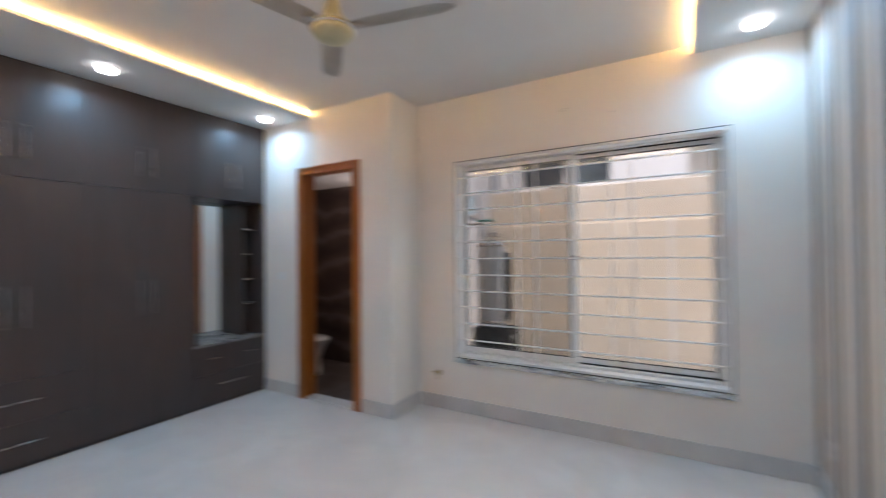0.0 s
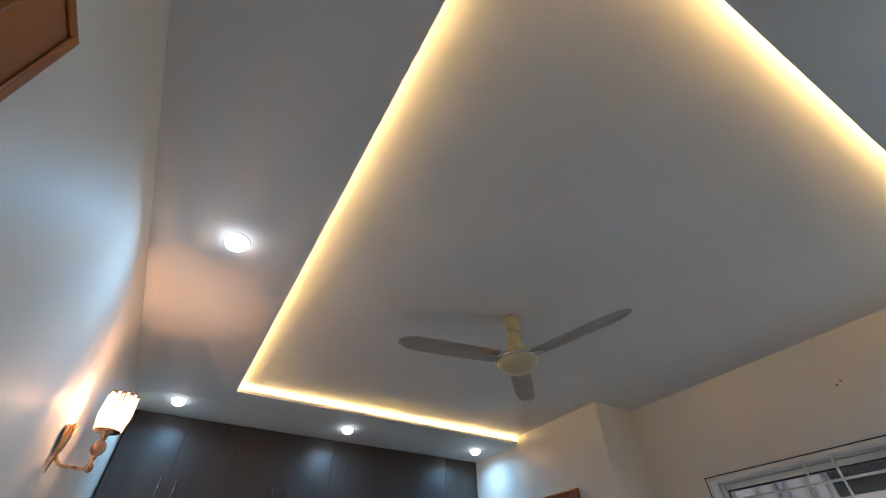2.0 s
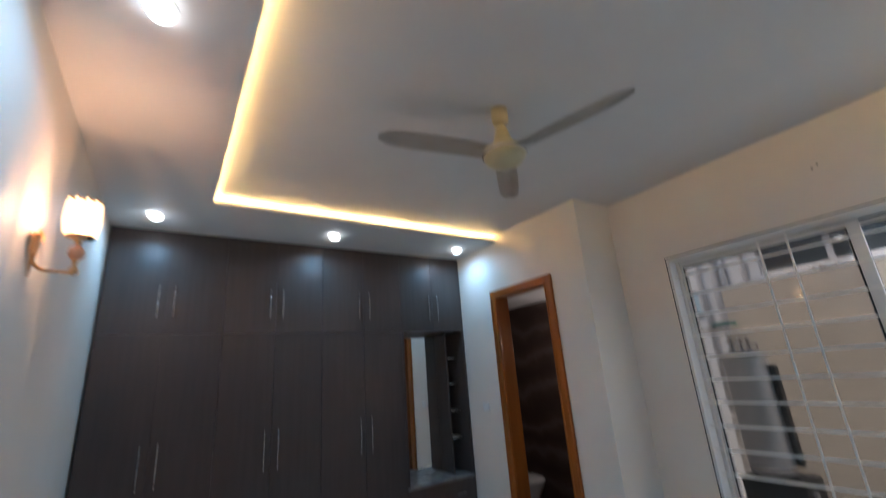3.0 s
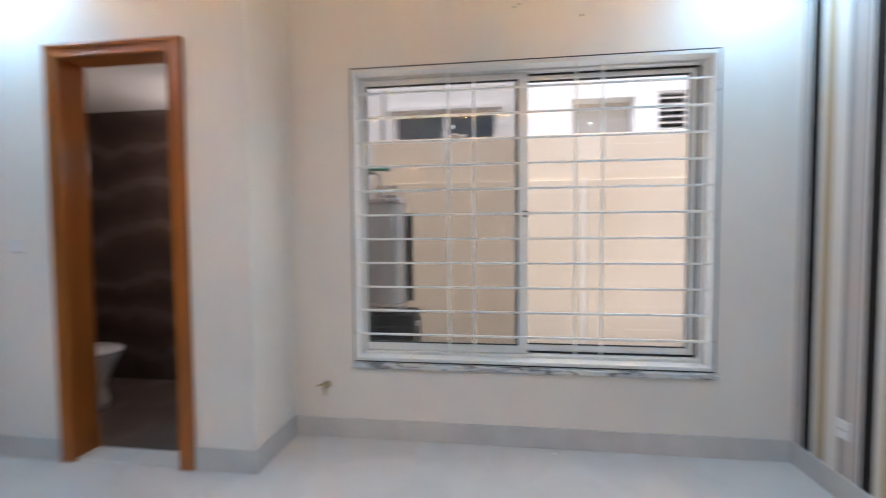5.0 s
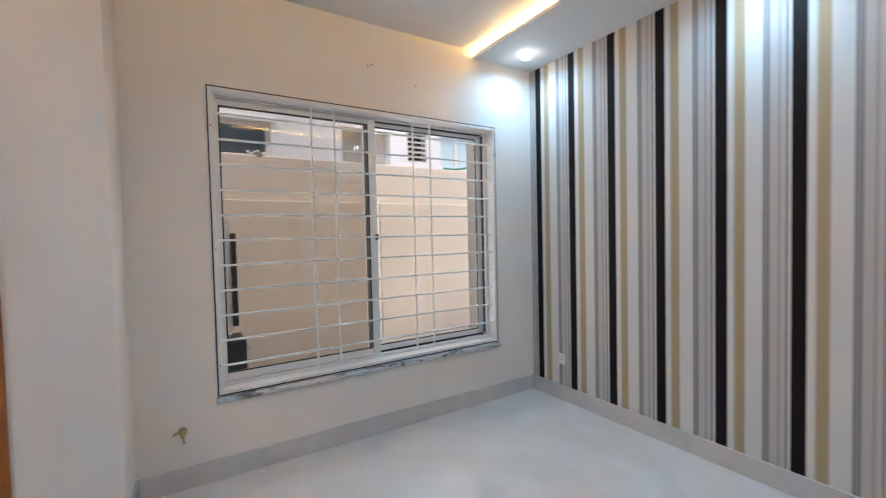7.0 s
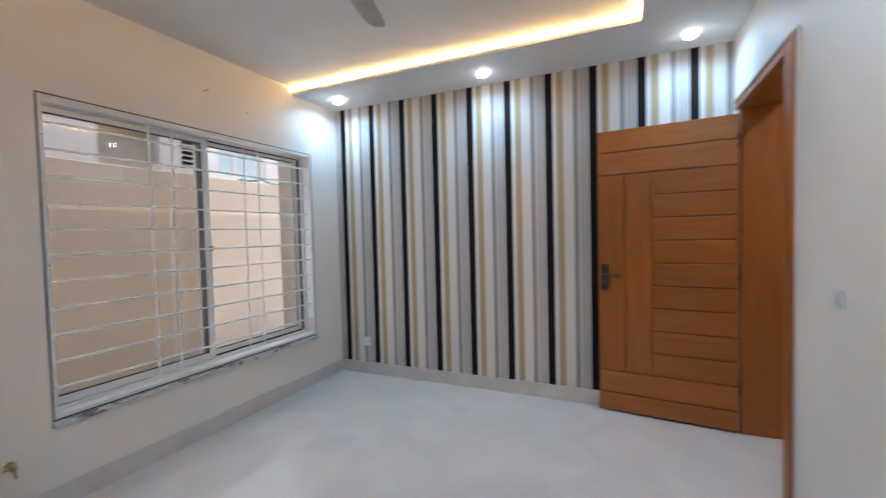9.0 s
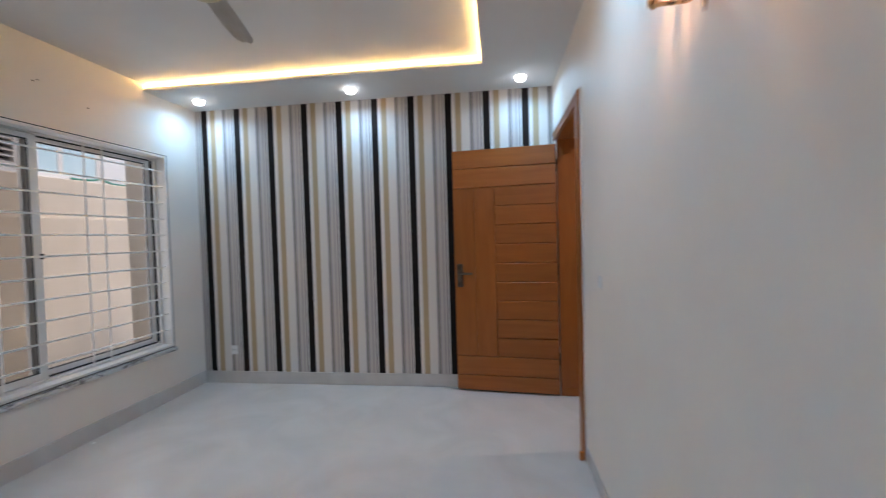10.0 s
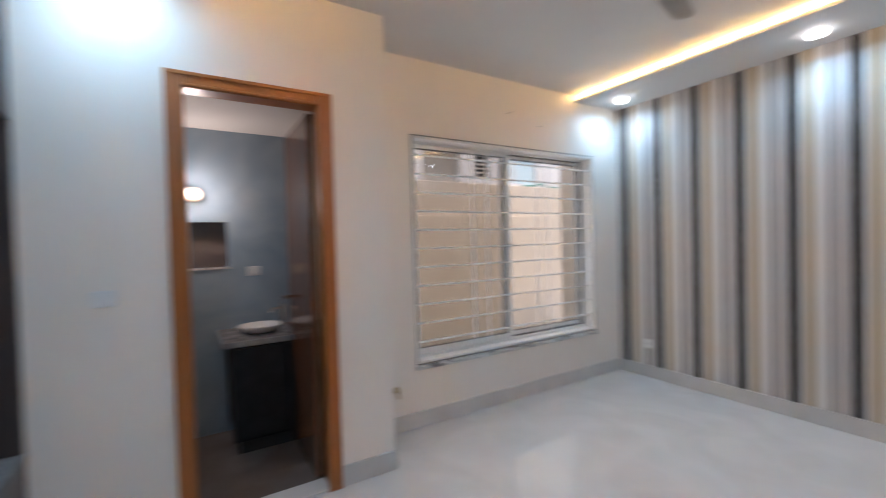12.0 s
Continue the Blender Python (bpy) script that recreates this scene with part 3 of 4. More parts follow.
wpart("trim", box((CX, YS + 0.0005, 2.1885), (DX1 + 0.03, YS + 0.010, 2.196), 0.002), ALU, ed, "thin white edge trim")
wpart("trim", box((CX - 0.007, YS + 0.0005, 0), (CX - 0.0005, YS + 0.010, 2.196), 0.002), ALU, ed)
wpart("plinth_block", box((DX1 - 0.042, YS - 0.20, 0.001), (DX1 - 0.0355, YS - 0.03, 0.07), 0.002), TEAK_H, ed, "short orange wooden block at the jamb's foot")
tagged(part("door_stop", box((CX - 0.004, YS + 0.0235, 0.0), (CX + 0.02, YS + 0.042, 0.055), 0.004), TEAK), "small wooden stop at the doorway's foot", "door stop")
LW, LH = 0.868, 2.075
door = thing("entry_door", (DX1 - 0.012, YS + 0.004, 0.012), "orange teak plank door standing wide open", "door")
door.rotation_euler = (0, 0, radians(90 - 6.4))
# leaf runs along its own x from the hinge, its seen face towards +y
part("core", box((0, 0.004, 0), (LW, 0.034, LH), 0.002), TEAK_H, door)


def plank(x0, x1, z0, z1, mat):
    g = 0.0036
    part("plank", box((x0 + g, 0.0342, z0 + g), (x1 - g, 0.044, z1 - g), 0.003, 1), mat, door)


plank(0, LW, 0, 0.135, TEAK_H)
plank(0, LW, 0.135, 0.30, TEAK_H)
plank(0, LW, LH - 0.16, LH, TEAK_H)
plank(0, LW, LH - 0.325, LH - 0.16, TEAK_H)
plank(LW - 0.185, LW, 0.30, LH - 0.325, TEAK)
plank(LW - 0.36, LW - 0.185, 0.30, LH - 0.325, TEAK)
zs = [0.30 + (LH - 0.625) * k / 9 for k in range(10)]
for z0, z1 in zip(zs, zs[1:]):
    plank(0, LW - 0.36, z0, z1, TEAK_H)
hp = part("handle_plate", box((LW - 0.072, 0.0442, 0.90), (LW - 0.022, 0.050, 1.10), 0.008, 3), BRONZE, door, "dark bronze handle plate")
part_under("lever", tube([(LW - 0.047, 0.049, 1.02), (LW - 0.047, 0.085, 1.02), (LW - 0.16, 0.088, 1.018)], 0.010), BRONZE, hp, "dark bronze lever")
part_under("key_rose", cyl((LW - 0.047, 0.049, 0.94), (LW - 0.047, 0.055, 0.94), 0.013), BRONZE, hp)
for zz in (0.25, 1.0, 1.85):
    part("hinge", cyl((-0.004, 0.038, zz), (-0.004, 0.038, zz + 0.10), 0.007, n=12), BRONZE, door)

# ---------------------------------------------------------------- wardrobe
UNITS = [(YS + 0.012, -2.595), (-2.595, -1.855), (-1.855, -1.115)]
XI = -5.065


def bar_handle(y, z0, z1, parent):
    """A bowed steel pull, upright."""
    pts = [(XW, y, z0 + 0.02), (XW + 0.022, y, z0 + 0.022), (XW + 0.027, y, (z0 + z1) / 2), (XW + 0.022, y, z1 - 0.022), (XW, y, z1 - 0.02)]
    b = tube(pts[1:4], 0.0046)
    add_cyl(b, pts[1], (XW + 0.018, y, z0), 0.0046, n=10)
    add_cyl(b, pts[3], (XW + 0.018, y, z1), 0.0046, n=10)
    add_cyl(b, pts[0], pts[1], 0.004, n=8)
    add_cyl(b, pts[4], pts[3], 0.004, n=8)
    part_under("handle", b, SATIN, parent, "bowed chrome pull", True)


def pull(y0, y1, z, parent):
    b = tube([(XW + 0.020, y0, z), (XW + 0.026, (y0 + y1) / 2, z), (XW + 0.020, y1, z)], 0.005)
    add_cyl(b, (XW, y0 + 0.02, z), (XW + 0.021, y0 + 0.02, z), 0.004, n=8)
    add_cyl(b, (XW, y1 - 0.02, z), (XW + 0.021, y1 - 0.02, z), 0.004, n=8)
    part_under("handle", b, SATIN, parent, "slim chrome drawer pull", True)


def front(name, y0, y1, z0, z1, u):
    g = 0.0008
    return wpart(name, box((XW - 0.018, y0 + g, z0 + g), (XW, y1 - g, z1 - g), 0.0012, 1), LAMINATE, u)


SPLIT = 1.86
for k, (y0, y1) in enumerate(UNITS):
    u = thing("wardrobe_unit", ((XW + XI) / 2, (y0 + y1) / 2, 0), "dark brown laminate wardrobe unit, doors shut, up to the ceiling", "wardrobe", "fitted wardrobe")
    b = box((XI, y0 + 0.001, 0), (XW - 0.0195, y1 - 0.001, H - 0.004))
    wpart("body", b, LAMINATE_IN, u)
    ym, low = (y0 + y1) / 2, 0.03
    if k == 1:
        for z0, z1 in ((0.03, 0.29), (0.29, 0.56)):
            d = front("drawer", y0, y1, z0, z1, u)
            pull(ym - 0.14, ym + 0.14, (z0 + z1) / 2 + 0.005, d)
        low = 0.56
    for j, (a, c) in enumerate(((y0, ym), (ym, y1))):
        hy = ym - 0.048 if j == 0 else ym + 0.048
        d = front("door", a, c, low, SPLIT, u)
        bar_handle(hy, 0.89, 1.16, d)
        d = front("top_door", a, c, SPLIT, H - 0.006, u)
        bar_handle(hy, 1.97, 2.205, d)

# dressing unit with the mirror niche
y0, y1 = -1.115, YB - 0.004
NZ0, NZ1, XN = 0.56, 1.86, XW - NICHE
u = thing("dressing_unit", ((XW + XI) / 2, (y0 + y1) / 2, 0), "dark brown dressing unit with mirror niche, shelves and drawers", "dressing unit", "fitted wardrobe")
wpart("base_body", box((XI, y0 + 0.001, 0), (XW - 0.0195, y1, NZ0 - 0.022)), LAMINATE_IN, u)
wpart("top_body", box((XI, y0 + 0.001, NZ1), (XW - 0.0195, y1, H - 0.004)), LAMINATE_IN, u)
wpart("side_panel", box((XI, y0 + 0.001, NZ0), (XW - 0.0005, y0 + 0.020, NZ1 - 0.001)), LAMINATE, u)
wpart("side_panel", box((XI, y1 - 0.019, NZ0), (XW - 0.0005, y1, NZ1 - 0.001)), LAMINATE, u)
wpart("back_panel", box((XI, y0 + 0.02, NZ0), (XN - 0.006, y1 - 0.019, NZ1 - 0.001)), LAMINATE_IN, u)
wpart("counter", box((XI, y0 + 0.001, NZ0 - 0.0215), (XW + 0.004, y1, NZ0 - 0.0005), 0.002), GRANITE, u, "thin grey stone counter")
wpart("mirror", box((XN - 0.005, y0 + 0.021, NZ0 + 0.002), (XN, y1 - 0.020, NZ1 - 0.003)), MIRROR, u, "plain mirror at the niche's back")
wpart("shelf_divider", box((XN + 0.001, y1 - 0.165, NZ0), (XN + 0.20, y1 - 0.150, NZ1 - 0.002)), LAMINATE, u)
for zz in (0.86, 1.10, 1.35, 1.60):
    s = wpart("shelf", box((XN + 0.001, y1 - 0.1495, zz), (XN + 0.19, y1 - 0.0195, zz + 0.012), 0.001, 1), LAMINATE, u)
    part_under("edge", box((XN + 0.1905, y1 - 0.1495, zz), (XN + 0.196, y1 - 0.0195, zz + 0.012)), STEEL, s, "bright metal shelf edge")
ym = (y0 + y1) / 2
for a, c in ((y0, ym), (ym, y1)):
    d = front("drawer", a, c, 0.29, NZ0 - 0.022, u)
    pull((a + c) / 2 - 0.05, (a + c) / 2 + 0.05, 0.43, d)
d = front("drawer", y0, y1, 0.03, 0.29, u)
pull(ym - 0.14, ym + 0.14, 0.19, d)
for j, (a, c) in enumerate(((y0, ym), (ym, y1))):
    d = front("top_door", a, c, NZ1, H - 0.006, u)
    bar_handle(ym - 0.048 if j == 0 else ym + 0.048, 1.97, 2.205, d)

# ---------------------------------------------------------------- ceiling fan
FX, FY = -2.085, -1.665
fan = thing("ceiling_fan", (FX, FY, HR), "ivory ceiling fan with three blades on a short rod", "ceiling fan")
part("canopy", lathe([(0.040, 0.0), (0.041, -0.05), (0.036, -0.075), (0.018, -0.082)], (0, 0, 0)), IVORY, fan, smooth=True)
part("rod", cyl((0, 0, -0.05), (0, 0, -0.15), 0.014), IVORY, fan)
part("motor", lathe([(0.020, -0.095), (0.030, -0.115), (0.038, -0.15), (0.052, -0.19), (0.080, -0.212), (0.100, -0.228), (0.104, -0.240)], (0, 0, 0), 32), IVORY, fan, smooth=True)
part("motor_rim", lathe([(0.103, -0.2405), (0.108, -0.243), (0.108, -0.249), (0.103, -0.2515)], (0, 0, 0), 32), STEEL, fan, "bright metal rim", True)
part("bowl", lathe([(0.102, -0.252), (0.096, -0.268), (0.078, -0.288), (0.050, -0.300), (0.015, -0.305)], (0, 0, 0), 32), IVORY, fan, smooth=True)
for ang in (16, 136, 256):
    bm = bmesh.new()
    n = 14
    rows = []
    for i in range(n + 1):
        s = i / n
        x = 0.10 + 0.50 * s
        w = 0.050 + 0.006 * math.sin(math.pi * s) - (0.03 * max(0, s - 0.9) / 0.1)
        rows.append([bm.verts.new((x, yy, -0.236 + 0.14 * yy + 0.016 * s + dz)) for yy, dz in ((-w, 0), (-w * 0.3, 0.006), (w * 0.4, 0.006), (w, 0))])
    for p, q in zip(rows, rows[1:]):
        for k in range(3):
            bm.faces.new((p[k], q[k], q[k + 1], p[k + 1]))
    bmesh.ops.solidify(bm, geom=bm.faces[:], thickness=0.004)
    bl = part("blade", bm, BLADE, fan)
    bl.rotation_euler = (0, 0, radians(ang))
    part_under("blade_iron", box((0.085, -0.022, -0.246), (0.15, 0.022, -0.242), 0.0015), BLADE, bl)

# ---------------------------------------------------------------- wall sconce
SX, SY, SZ = -2.64, -3.22, 2.006
sc = thing("wall_sconce", (SX, YS, SZ), "rose gold wall lamp with a lit crystal rod shade", "wall lamp")
b = part("backplate", lathe([(0.003, -0.13), (0.008, -0.11), (0.016, -0.08), (0.026, -0.03), (0.034, 0.01), (0.030, 0.022), (0.006, 0.026)], (0, 0, 0), 24), GOLD, sc, smooth=True)
b.scale, b.location = (1, 0.35, 1), (0, 0.013, -0.02)
for k in range(5):
    dx = (k - 2) * 0.014
    part("plate_rod", cyl((dx * 0.45, 0.020, -0.085 + 0.006 * abs(k - 2)), (dx, 0.026, 0.016 - 0.006 * abs(k - 2)), 0.0048, n=8), GOLD, sc)
dy = SY - YS
arm = [(0, 0.016 + 0.045 * (1 - math.cos(a)), -0.078 - 0.046 * math.sin(a)) for a in (math.pi / 2 * k / 9 for k in range(10))] + [(0, 0.09, -0.125), (0, dy + 0.012, -0.126)]
part("arm", tube(arm, 0.0055), GOLD, sc, smooth=True)
part("stem", lathe([(0.004, -0.136), (0.012, -0.128), (0.014, -0.116), (0.006, -0.104), (0.007, -0.088), (0.010, -0.082), (0.006, -0.080)], (0, dy, 0), 20), GOLD, sc, smooth=True)
part("glass_ball", lathe([(0.006, -0.082), (0.018, -0.074), (0.024, -0.058), (0.021, -0.042), (0.010, -0.030), (0.006, -0.028)], (0, dy, 0), 20), ROSEGLASS, sc, "rose amber glass ball", True)
part("cup", lathe([(0.006, -0.030), (0.011, -0.020), (0.009, -0.012), (0.022, -0.004), (0.027, 0.0), (0.025, 0.003)], (0, dy, 0), 24), GOLD, sc, smooth=True)
sh = part("shade", lathe([(0.040, 0.0), (0.044, 0.003), (0.041, 0.006), (0.024, 0.003)], (0, dy, 0.0), 32), GOLD, sc, "ring of lit crystal rods", True)
for k in range(20):
    a = 2 * math.pi * k / 20
    c, s = math.cos(a), math.sin(a)
    top = 0.128 + (0.008 if k % 2 else 0)
    r0, r1, r2 = 0.040, 0.050, 0.046
    bm = cyl((r0 * c, dy + r0 * s, 0.005), (r1 * c, dy + r1 * s, 0.06), 0.0050, n=6)
    add_cyl(bm, (r1 * c, dy + r1 * s, 0.059), (r2 * c, dy + r2 * s, top), 0.0050, n=6)
    part_under("crystal_rod", bm, CRYSTAL, sh)
    part_under("rod_tip", cyl((r2 * c, dy + r2 * s, top + 0.0005), (r2 * c, dy + r2 * s, top + 0.012), 0.0052, 0.003, n=6), GOLD, sh)
part("bulb", lathe([(0.010, 0.01), (0.014, 0.02), (0.018, 0.04), (0.014, 0.06), (0.004, 0.07)], (0, dy, 0), 16), BULB, sc, "glowing warm bulb", True)
la = bpy.data.lights.new("sconce_lamp", "POINT")
la.energy, la.color, la.shadow_soft_size = SCONCE_W, AMBER, 0.005
lo = new("sconce_lamp", la)
lo.location = (SX, SY, SZ + 0.085)


# ---------------------------------------------------------------- small wall fittings
def socket(at, facing, label):
    t = thing("wall_socket", at, label, "socket")
    part("plate", box((-0.034, -0.008, -0.042), (0.034, -0.0005, 0.042), 0.004), PLASTIC, t)
    for dx in (-0.014, 0.014):
        part("hole", cyl((dx, -0.0075, 0), (dx, -0.0095, 0), 0.0045, n=10), BLACK, t)
    part("rocker", box((-0.010, -0.0115, 0.015), (0.010, -0.008, 0.032), 0.001), PLASTIC, t)
    t.rotation_euler = (0, 0, radians(facing))
    return t


gas = thing("gas_outlet", (-2.50, 0, 0.308), "small brass gas outlet cock on the wall", "gas outlet")
part("flange", cyl((0, -0.001, 0), (0, -0.006, 0), 0.022), BRASS, gas)
part("valve_body", lathe([(0.006, -0.020), (0.011, -0.016), (0.013, 0.0), (0.011, 0.016), (0.006, 0.020)], (0, -0.036, 0), 16), BRASS, gas, smooth=True)
part("inlet", cyl((0, -0.006, 0), (0, -0.030, 0), 0.008), BRASS, gas)
part("nozzle", tube([(0.0, -0.036, -0.018), (0.004, -0.040, -0.040), (0.006, -0.044, -0.052)], 0.0065), BRASS, gas, smooth=True)
part("lever", tube([(0.004, -0.040, 0.020), (-0.020, -0.044, 0.012), (-0.042, -0.046, 0.004)], 0.0055), BRASS, gas, smooth=True)
socket((0, -0.314, 0.32), -90, "white socket plate low on the striped wall")
sw = thing("wall_switch", (-1.57, YS, 1.11), "small white bell switch on cream wall", "switch")
part("plate", box((-0.03, 0.0005, -0.03), (0.03, 0.006, 0.03), 0.003), PLASTIC, sw)
part("rocker", box((-0.01, 0.006, -0.014), (0.01, 0.011, 0.014), 0.002), PLASTIC, sw)
sw = thing("wall_switch", (-4.03, YB, 1.14), "white switch plate beside the bathroom door", "switch")
part("plate", box((-0.045, -0.007, -0.035), (0.045, -0.0005, 0.035), 0.004), PLASTIC, sw)
for k in range(3):
    part("rocker", box((-0.038 + 0.027 * k, -0.010, -0.02), (-0.016 + 0.027 * k, -0.007, 0.02), 0.002), PLASTIC, sw)
for x, z in ((-1.414, 2.397), (-1.388, 2.411), (-1.064, 2.33)):
    tagged(part("wall_plug", cyl((x, -0.001, z), (x, -0.006, z), 0.005, n=8), BRONZE), "small dark fixing plug in wall", "wall plug", "wall plugs")

random.seed(4)
for x, y, r in ((-2.124, -0.06, 0.006), (-1.2, -0.06, 0.011)):
    bm = bmesh.new()
    lo = [bm.verts.new((x + r * random.uniform(0.6, 1.3) * math.cos(k * 1.05), y + r * random.uniform(0.4, 0.9) * math.sin(k * 1.05), 0.0003)) for k in range(6)]
    hi = [bm.verts.new((v.co.x, v.co.y, 0.0025)) for v in lo]
    bm.faces.new(lo[::-1])
    bm.faces.new(hi)
    for k in range(6):
        bm.faces.new((lo[k], lo[(k + 1) % 6], hi[(k + 1) % 6], hi[k]))
    tagged(part("paint_chip", bm, PLASTIC), "small white paint chip lying on the floor", "debris", "paint chips on the floor")

# ---------------------------------------------------------------- outside the window
structure("ground", box((-400, 0.232, -0.35), (400, 400, -0.15)), CONCRETE, "grey paved side passage and ground beyond", "ground")
structure("ground_behind", box((-400, -400, -0.36), (400, 0.231, -0.16)), CONCRETE, "ground under and behind the house", "ground")
bm = box((-0.33, 0.232, -0.15), (0.4, 0.45, TOP))
structure("pier", bm, RENDER, "beige rendered pier of the house beside window", "pier")
bw = thing("boundary_wall", (-1, 1.5, -0.15), "beige rendered boundary wall with a stepped lower part", "garden wall")
wpart("upper_wall", box((-2.66, 1.48, -0.15), (7, 1.66, 2.05), 0.01), RENDER, bw)
wpart("lower_panel", box((-2.66, 1.452, -0.15), (-0.768, 1.4795, 1.645), 0.004), RENDER, bw)
wpart("lower_panel", box((-0.722, 1.452, -0.15), (7, 1.4795, 1.645), 0.004), RENDER, bw)
wpart("strip", box((-0.762, 1.462, -0.15), (-0.728, 1.4795, 1.66), 0.003), FACADE, bw, "narrow white upright strip")

nb = thing("neighbour_house", (-1, 3.1, -0.15), "white rendered neighbouring house with small high windows", "house")
FYN = 3.0
cuts = [(-2.82, -1.49, 2.30, 2.74), (-0.58, 0.14, 2.20, 2.80), (0.41, 0.76, 2.38, 2.86), (1.0, 1.9, 2.3, 2.95)]
xs = [-10] + [v for c in cuts for v in c[:2]] + [8]
bm = bmesh.new()
for i in range(0, len(xs), 2):
    add_box(bm, (xs[i], FYN, -0.15), (xs[i + 1], FYN + 0.25, 6.2))
for a, b2, z0, z1 in cuts:
    add_box(bm, (a, FYN, -0.15), (b2, FYN + 0.25, z0))
    add_box(bm, (a, FYN, z1), (b2, FYN + 0.25, 6.2))
wpart("wall", bm, FACADE, nb)
wpart("parapet", box((-10, FYN - 0.06, 6.2), (8, FYN + 0.3, 6.35), 0.01), FACADE, nb)
wpart("back_wall", box((-10, 9.0, -0.15), (8, 9.2, 6.2)), FACADE, nb)
wpart("roof", box((-10, FYN + 0.25, 6.0), (8, 9.0, 6.18)), FACADE, nb)


def far_window(a, b2, z0, z1, mid):
    w = wpart("window", ring(a, b2, z0, z1, 0.05, FYN + 0.06, FYN + 0.12), ALU, nb, "white framed sliding window")
    if mid:
        part_under("mullion", box(((a + b2) / 2 - 0.03, FYN + 0.062, z0 + 0.05), ((a + b2) / 2 + 0.03, FYN + 0.118, z1 - 0.05)), ALU, w)
    part_under("pane", box((a + 0.05, FYN + 0.085, z0 + 0.05), (b2 - 0.05, FYN + 0.091, z1 - 0.05)), DARKGLASS, w, "dark glazing")


far_window(*cuts[0], True)
w = wpart("window", ring(1.0, 1.9, 2.3, 2.95, 0.05, FYN + 0.06, FYN + 0.12), ALU, nb, "white framed window, its glazing coloured pale blue for reflected sky")
part_under("mullion", box((1.30, FYN + 0.062, 2.35), (1.36, FYN + 0.118, 2.90)), ALU, w)
part_under("pane", box((1.05, FYN + 0.085, 2.35), (1.85, FYN + 0.091, 2.90)), PALEGLASS, w, "glazing coloured pale blue for reflected sky")
wpart("sill", box((-2.9, FYN - 0.05, 2.74), (-1.42, FYN - 0.001, 2.79), 0.004), FACADE, nb, "white lintel band")
wpart("recess", box((-0.58, FYN + 0.2, 2.2), (0.14, FYN + 0.25, 2.8)), RENDER, nb, "beige recessed opening")
wpart("recess_edge", box((-0.60, FYN - 0.02, 2.80), (0.16, FYN - 0.001, 2.84), 0.003), FACADE, nb)
lv = wpart("louvre", ring(0.41, 0.76, 2.38, 2.86, 0.022, FYN + 0.01, FYN + 0.09), ALU, nb, "white louvred vent")
for k in range(6):
    zz = 2.425 + 0.073 * k
    bm = box((0.432, -0.045, -0.006), (0.738, 0.045, 0.006))
    s = part_under("slat", bm, ALU, lv)
    s.rotation_euler = (radians(28), 0, 0)
    s.location = (0, FYN + 0.05, zz)
wpart("duct_back", box((0.41, FYN + 0.2, 2.38), (0.76, FYN + 0.24, 2.86)), DARKBOX, nb)

rp = tube([(-1.95 + 0.02 * k, 1.50 + 0.03 * math.sin(k * 1.1), 2.068 + 0.012 * math.cos(k * 1.7)) for k in range(9)], 0.014)
tagged(part("rope_knot", rp, ROPE, smooth=True), "knotted white rope lying on boundary wall", "rope")
pp = tube([(0.10, 1.50, 2.063), (0.25, 1.53, 2.065), (0.36, 1.50, 2.075), (0.43, 1.49, 2.10), (0.49, 1.50, 2.075), (0.62, 1.54, 2.065), (0.85, 1.55, 2.065)], 0.011)
tagged(part("water_pipe", pp, GREENPIPE, smooth=True), "green plastic pipe laid along wall top", "pipe")

tank = thing("water_heater", (-2.30, 0.75, -0.15), "grey cylindrical water heater on a dark stand", "water heater")
TX, TY = -2.325, 0.78
wpart("shell", lathe([(0.02, 0.60), (0.12, 0.605), (0.139, 0.625), (0.142, 0.64), (0.142, 1.40), (0.139, 1.412)], (TX, TY, 0), 40), GALV, tank, "silver galvanised cylinder", True)
wpart("cap", lathe([(0.141, 1.408), (0.149, 1.411), (0.150, 1.418), (0.148, 1.44), (0.140, 1.449), (0.09, 1.453), (0.02, 1.455)], (TX, TY, 0), 40), STEEL, tank, "bright steel cap", True)
wpart("band", lathe([(0.143, 0.645), (0.147, 0.65), (0.147, 0.668), (0.143, 0.673)], (TX, TY, 0), 40), STEEL, tank, "bright steel rim")
wpart("stand", box((TX - 0.165, TY - 0.15, -0.15), (TX + 0.215, TY + 0.16, 0.60), 0.012), DARKBOX, tank, "dark metal burner housing")
wpart("flue", box((TX + 0.148, TY - 0.02, 0.68), (TX + 0.184, TY + 0.04, 1.345), 0.006), DARKBOX, tank, "narrow dark side flue")
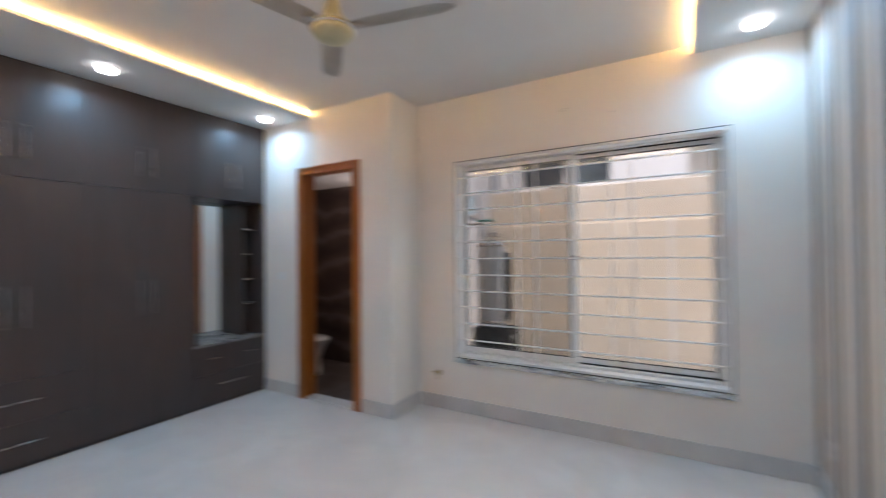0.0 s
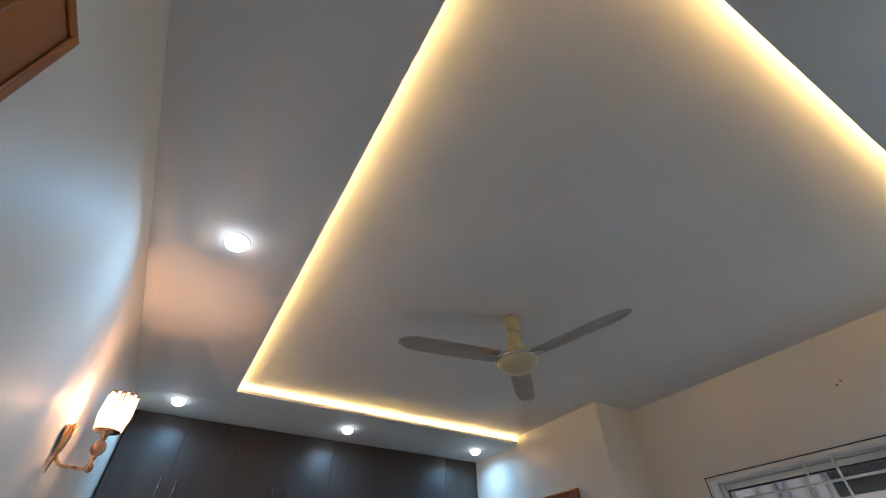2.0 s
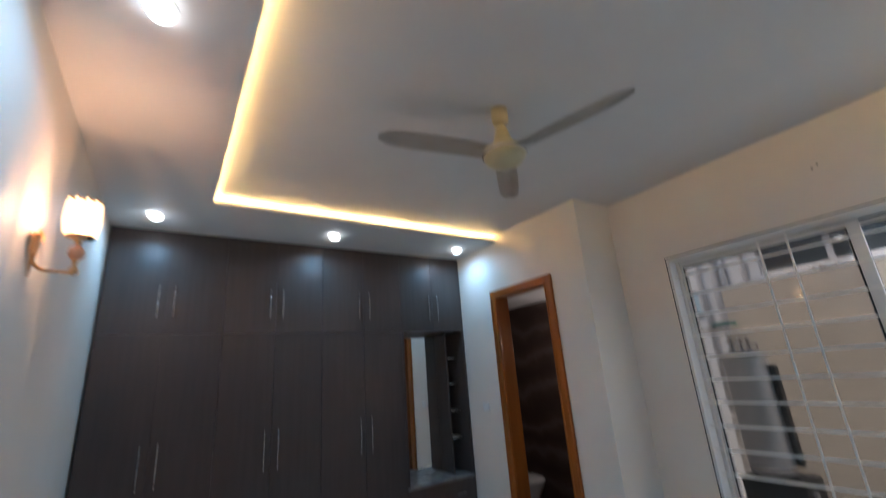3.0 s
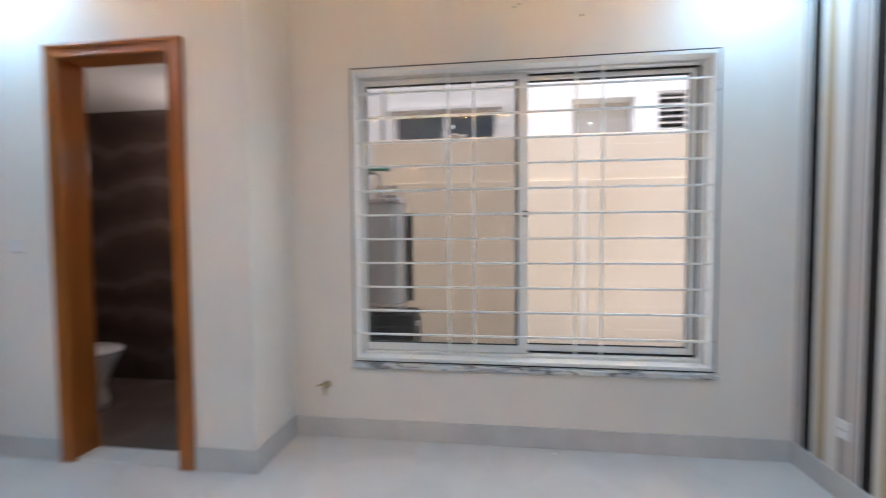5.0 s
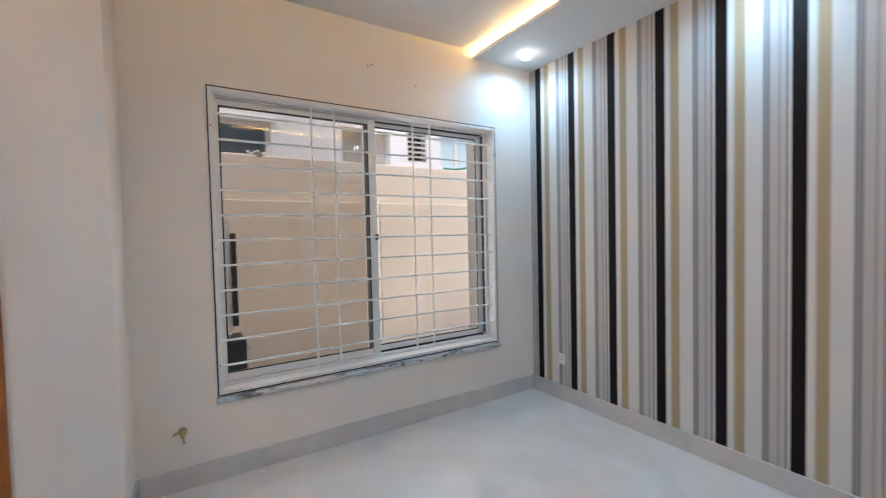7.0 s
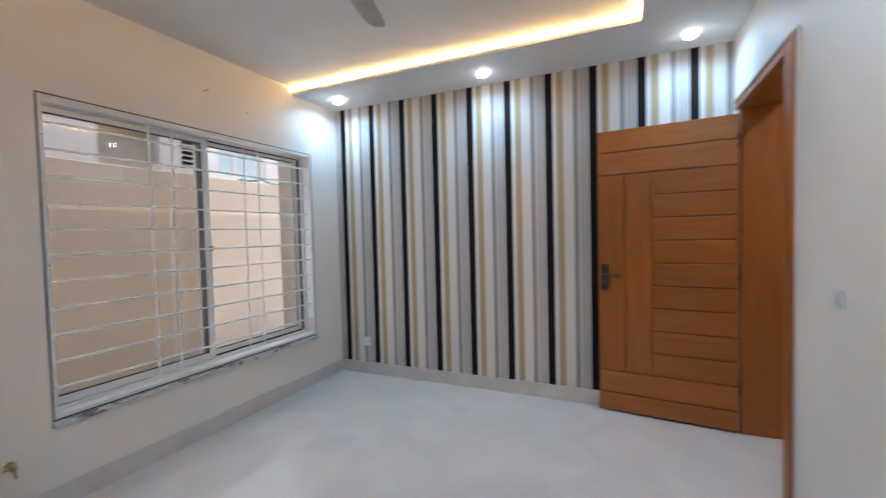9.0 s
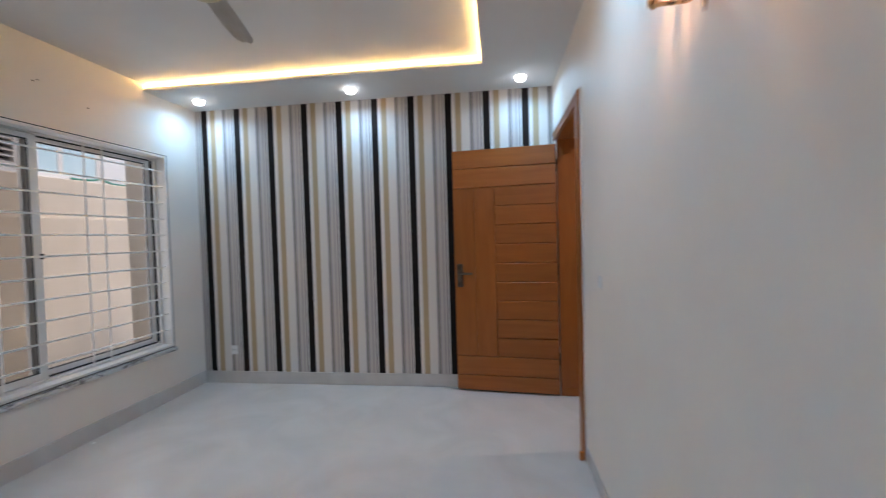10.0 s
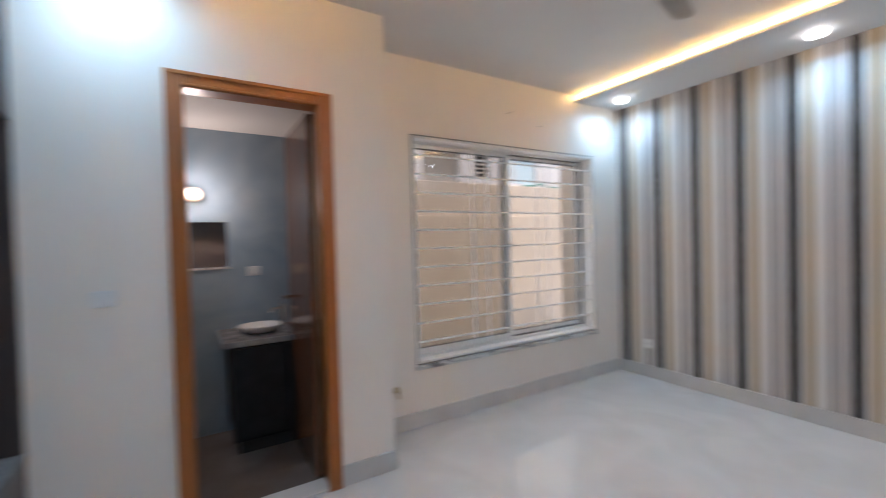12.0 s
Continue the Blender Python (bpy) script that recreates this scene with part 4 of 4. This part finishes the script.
for dx, r in ((-0.065, 0.020), (0.0, 0.014), (0.052, 0.017)):
    wpart("valve", lathe([(r, 0.0), (r * 1.5, 0.012), (r * 1.5, 0.026), (r * 0.8, 0.035), (r * 0.8, 0.075), (r * 1.3, 0.08), (r * 1.3, 0.10), (r * 0.4, 0.105)], (TX + dx, TY, 1.453), 14), STEEL, tank, "steel valve")
wpart("pipe", tube([(TX - 0.065, TY, 1.54), (TX - 0.065, TY, 1.62), (TX - 0.11, TY, 1.645), (TX - 0.30, TY, 1.645)], 0.012), STEEL, tank, "steel pipe")
wpart("pipe", tube([(TX - 0.07, TY, 1.515), (TX + 0.05, TY, 1.515), (TX + 0.105, TY, 1.505), (TX + 0.108, TY, 1.46)], 0.010), STEEL, tank, "steel pipe")
wpart("wheel", tube([(TX - 0.16, TY - 0.01, 1.672), (TX - 0.06, TY - 0.015, 1.676), (TX + 0.02, TY - 0.01, 1.668)], 0.013), GREENPIPE, tank, "green valve lever")
wpart("control", box((TX + 0.217, TY - 0.08, 0.50), (TX + 0.24, TY - 0.04, 0.54), 0.004), PLASTIC, tank, "small white knob")

# pipes and a pane on the neighbour's wall, seen past the end of the boundary wall
for x, r, mat, text in ((-3.50, 0.03, ALU, "white drain pipe"), (-3.31, 0.045, ALU, "white drain pipe"), (-3.20, 0.030, GALV, "grey drain pipe"), (-2.97, 0.03, ALU, "white drain pipe")):
    dp = thing("drain_pipe", (x, FYN - 0.06, -0.15), text + " fixed upright to a house wall", "pipe", "drain pipes")
    wpart("pipe", cyl((x, FYN - 0.06, -0.15), (x, FYN - 0.06, 5.6), r, n=14), mat, dp, smooth=True)
    for zz in (0.7, 1.9, 3.1):
        wpart("clip", cyl((x, FYN - 0.06, zz), (x, FYN - 0.06, zz + 0.04), r + 0.006, n=14), mat, dp)
        wpart("bracket", box((x - 0.015, FYN - 0.06 + r * 0.9, zz + 0.005), (x + 0.015, FYN + 0.001, zz + 0.035)), mat, dp)
vt = wpart("vent_window", ring(-3.76, -3.55, 1.95, 2.30, 0.025, FYN - 0.03, FYN + 0.001), ALU, nb, "small white framed vent window")
part_under("pane", box((-3.735, FYN - 0.015, 1.975), (-3.575, FYN - 0.009, 2.275)), PALEGLASS, vt, "glazing coloured pale blue for reflected sky")
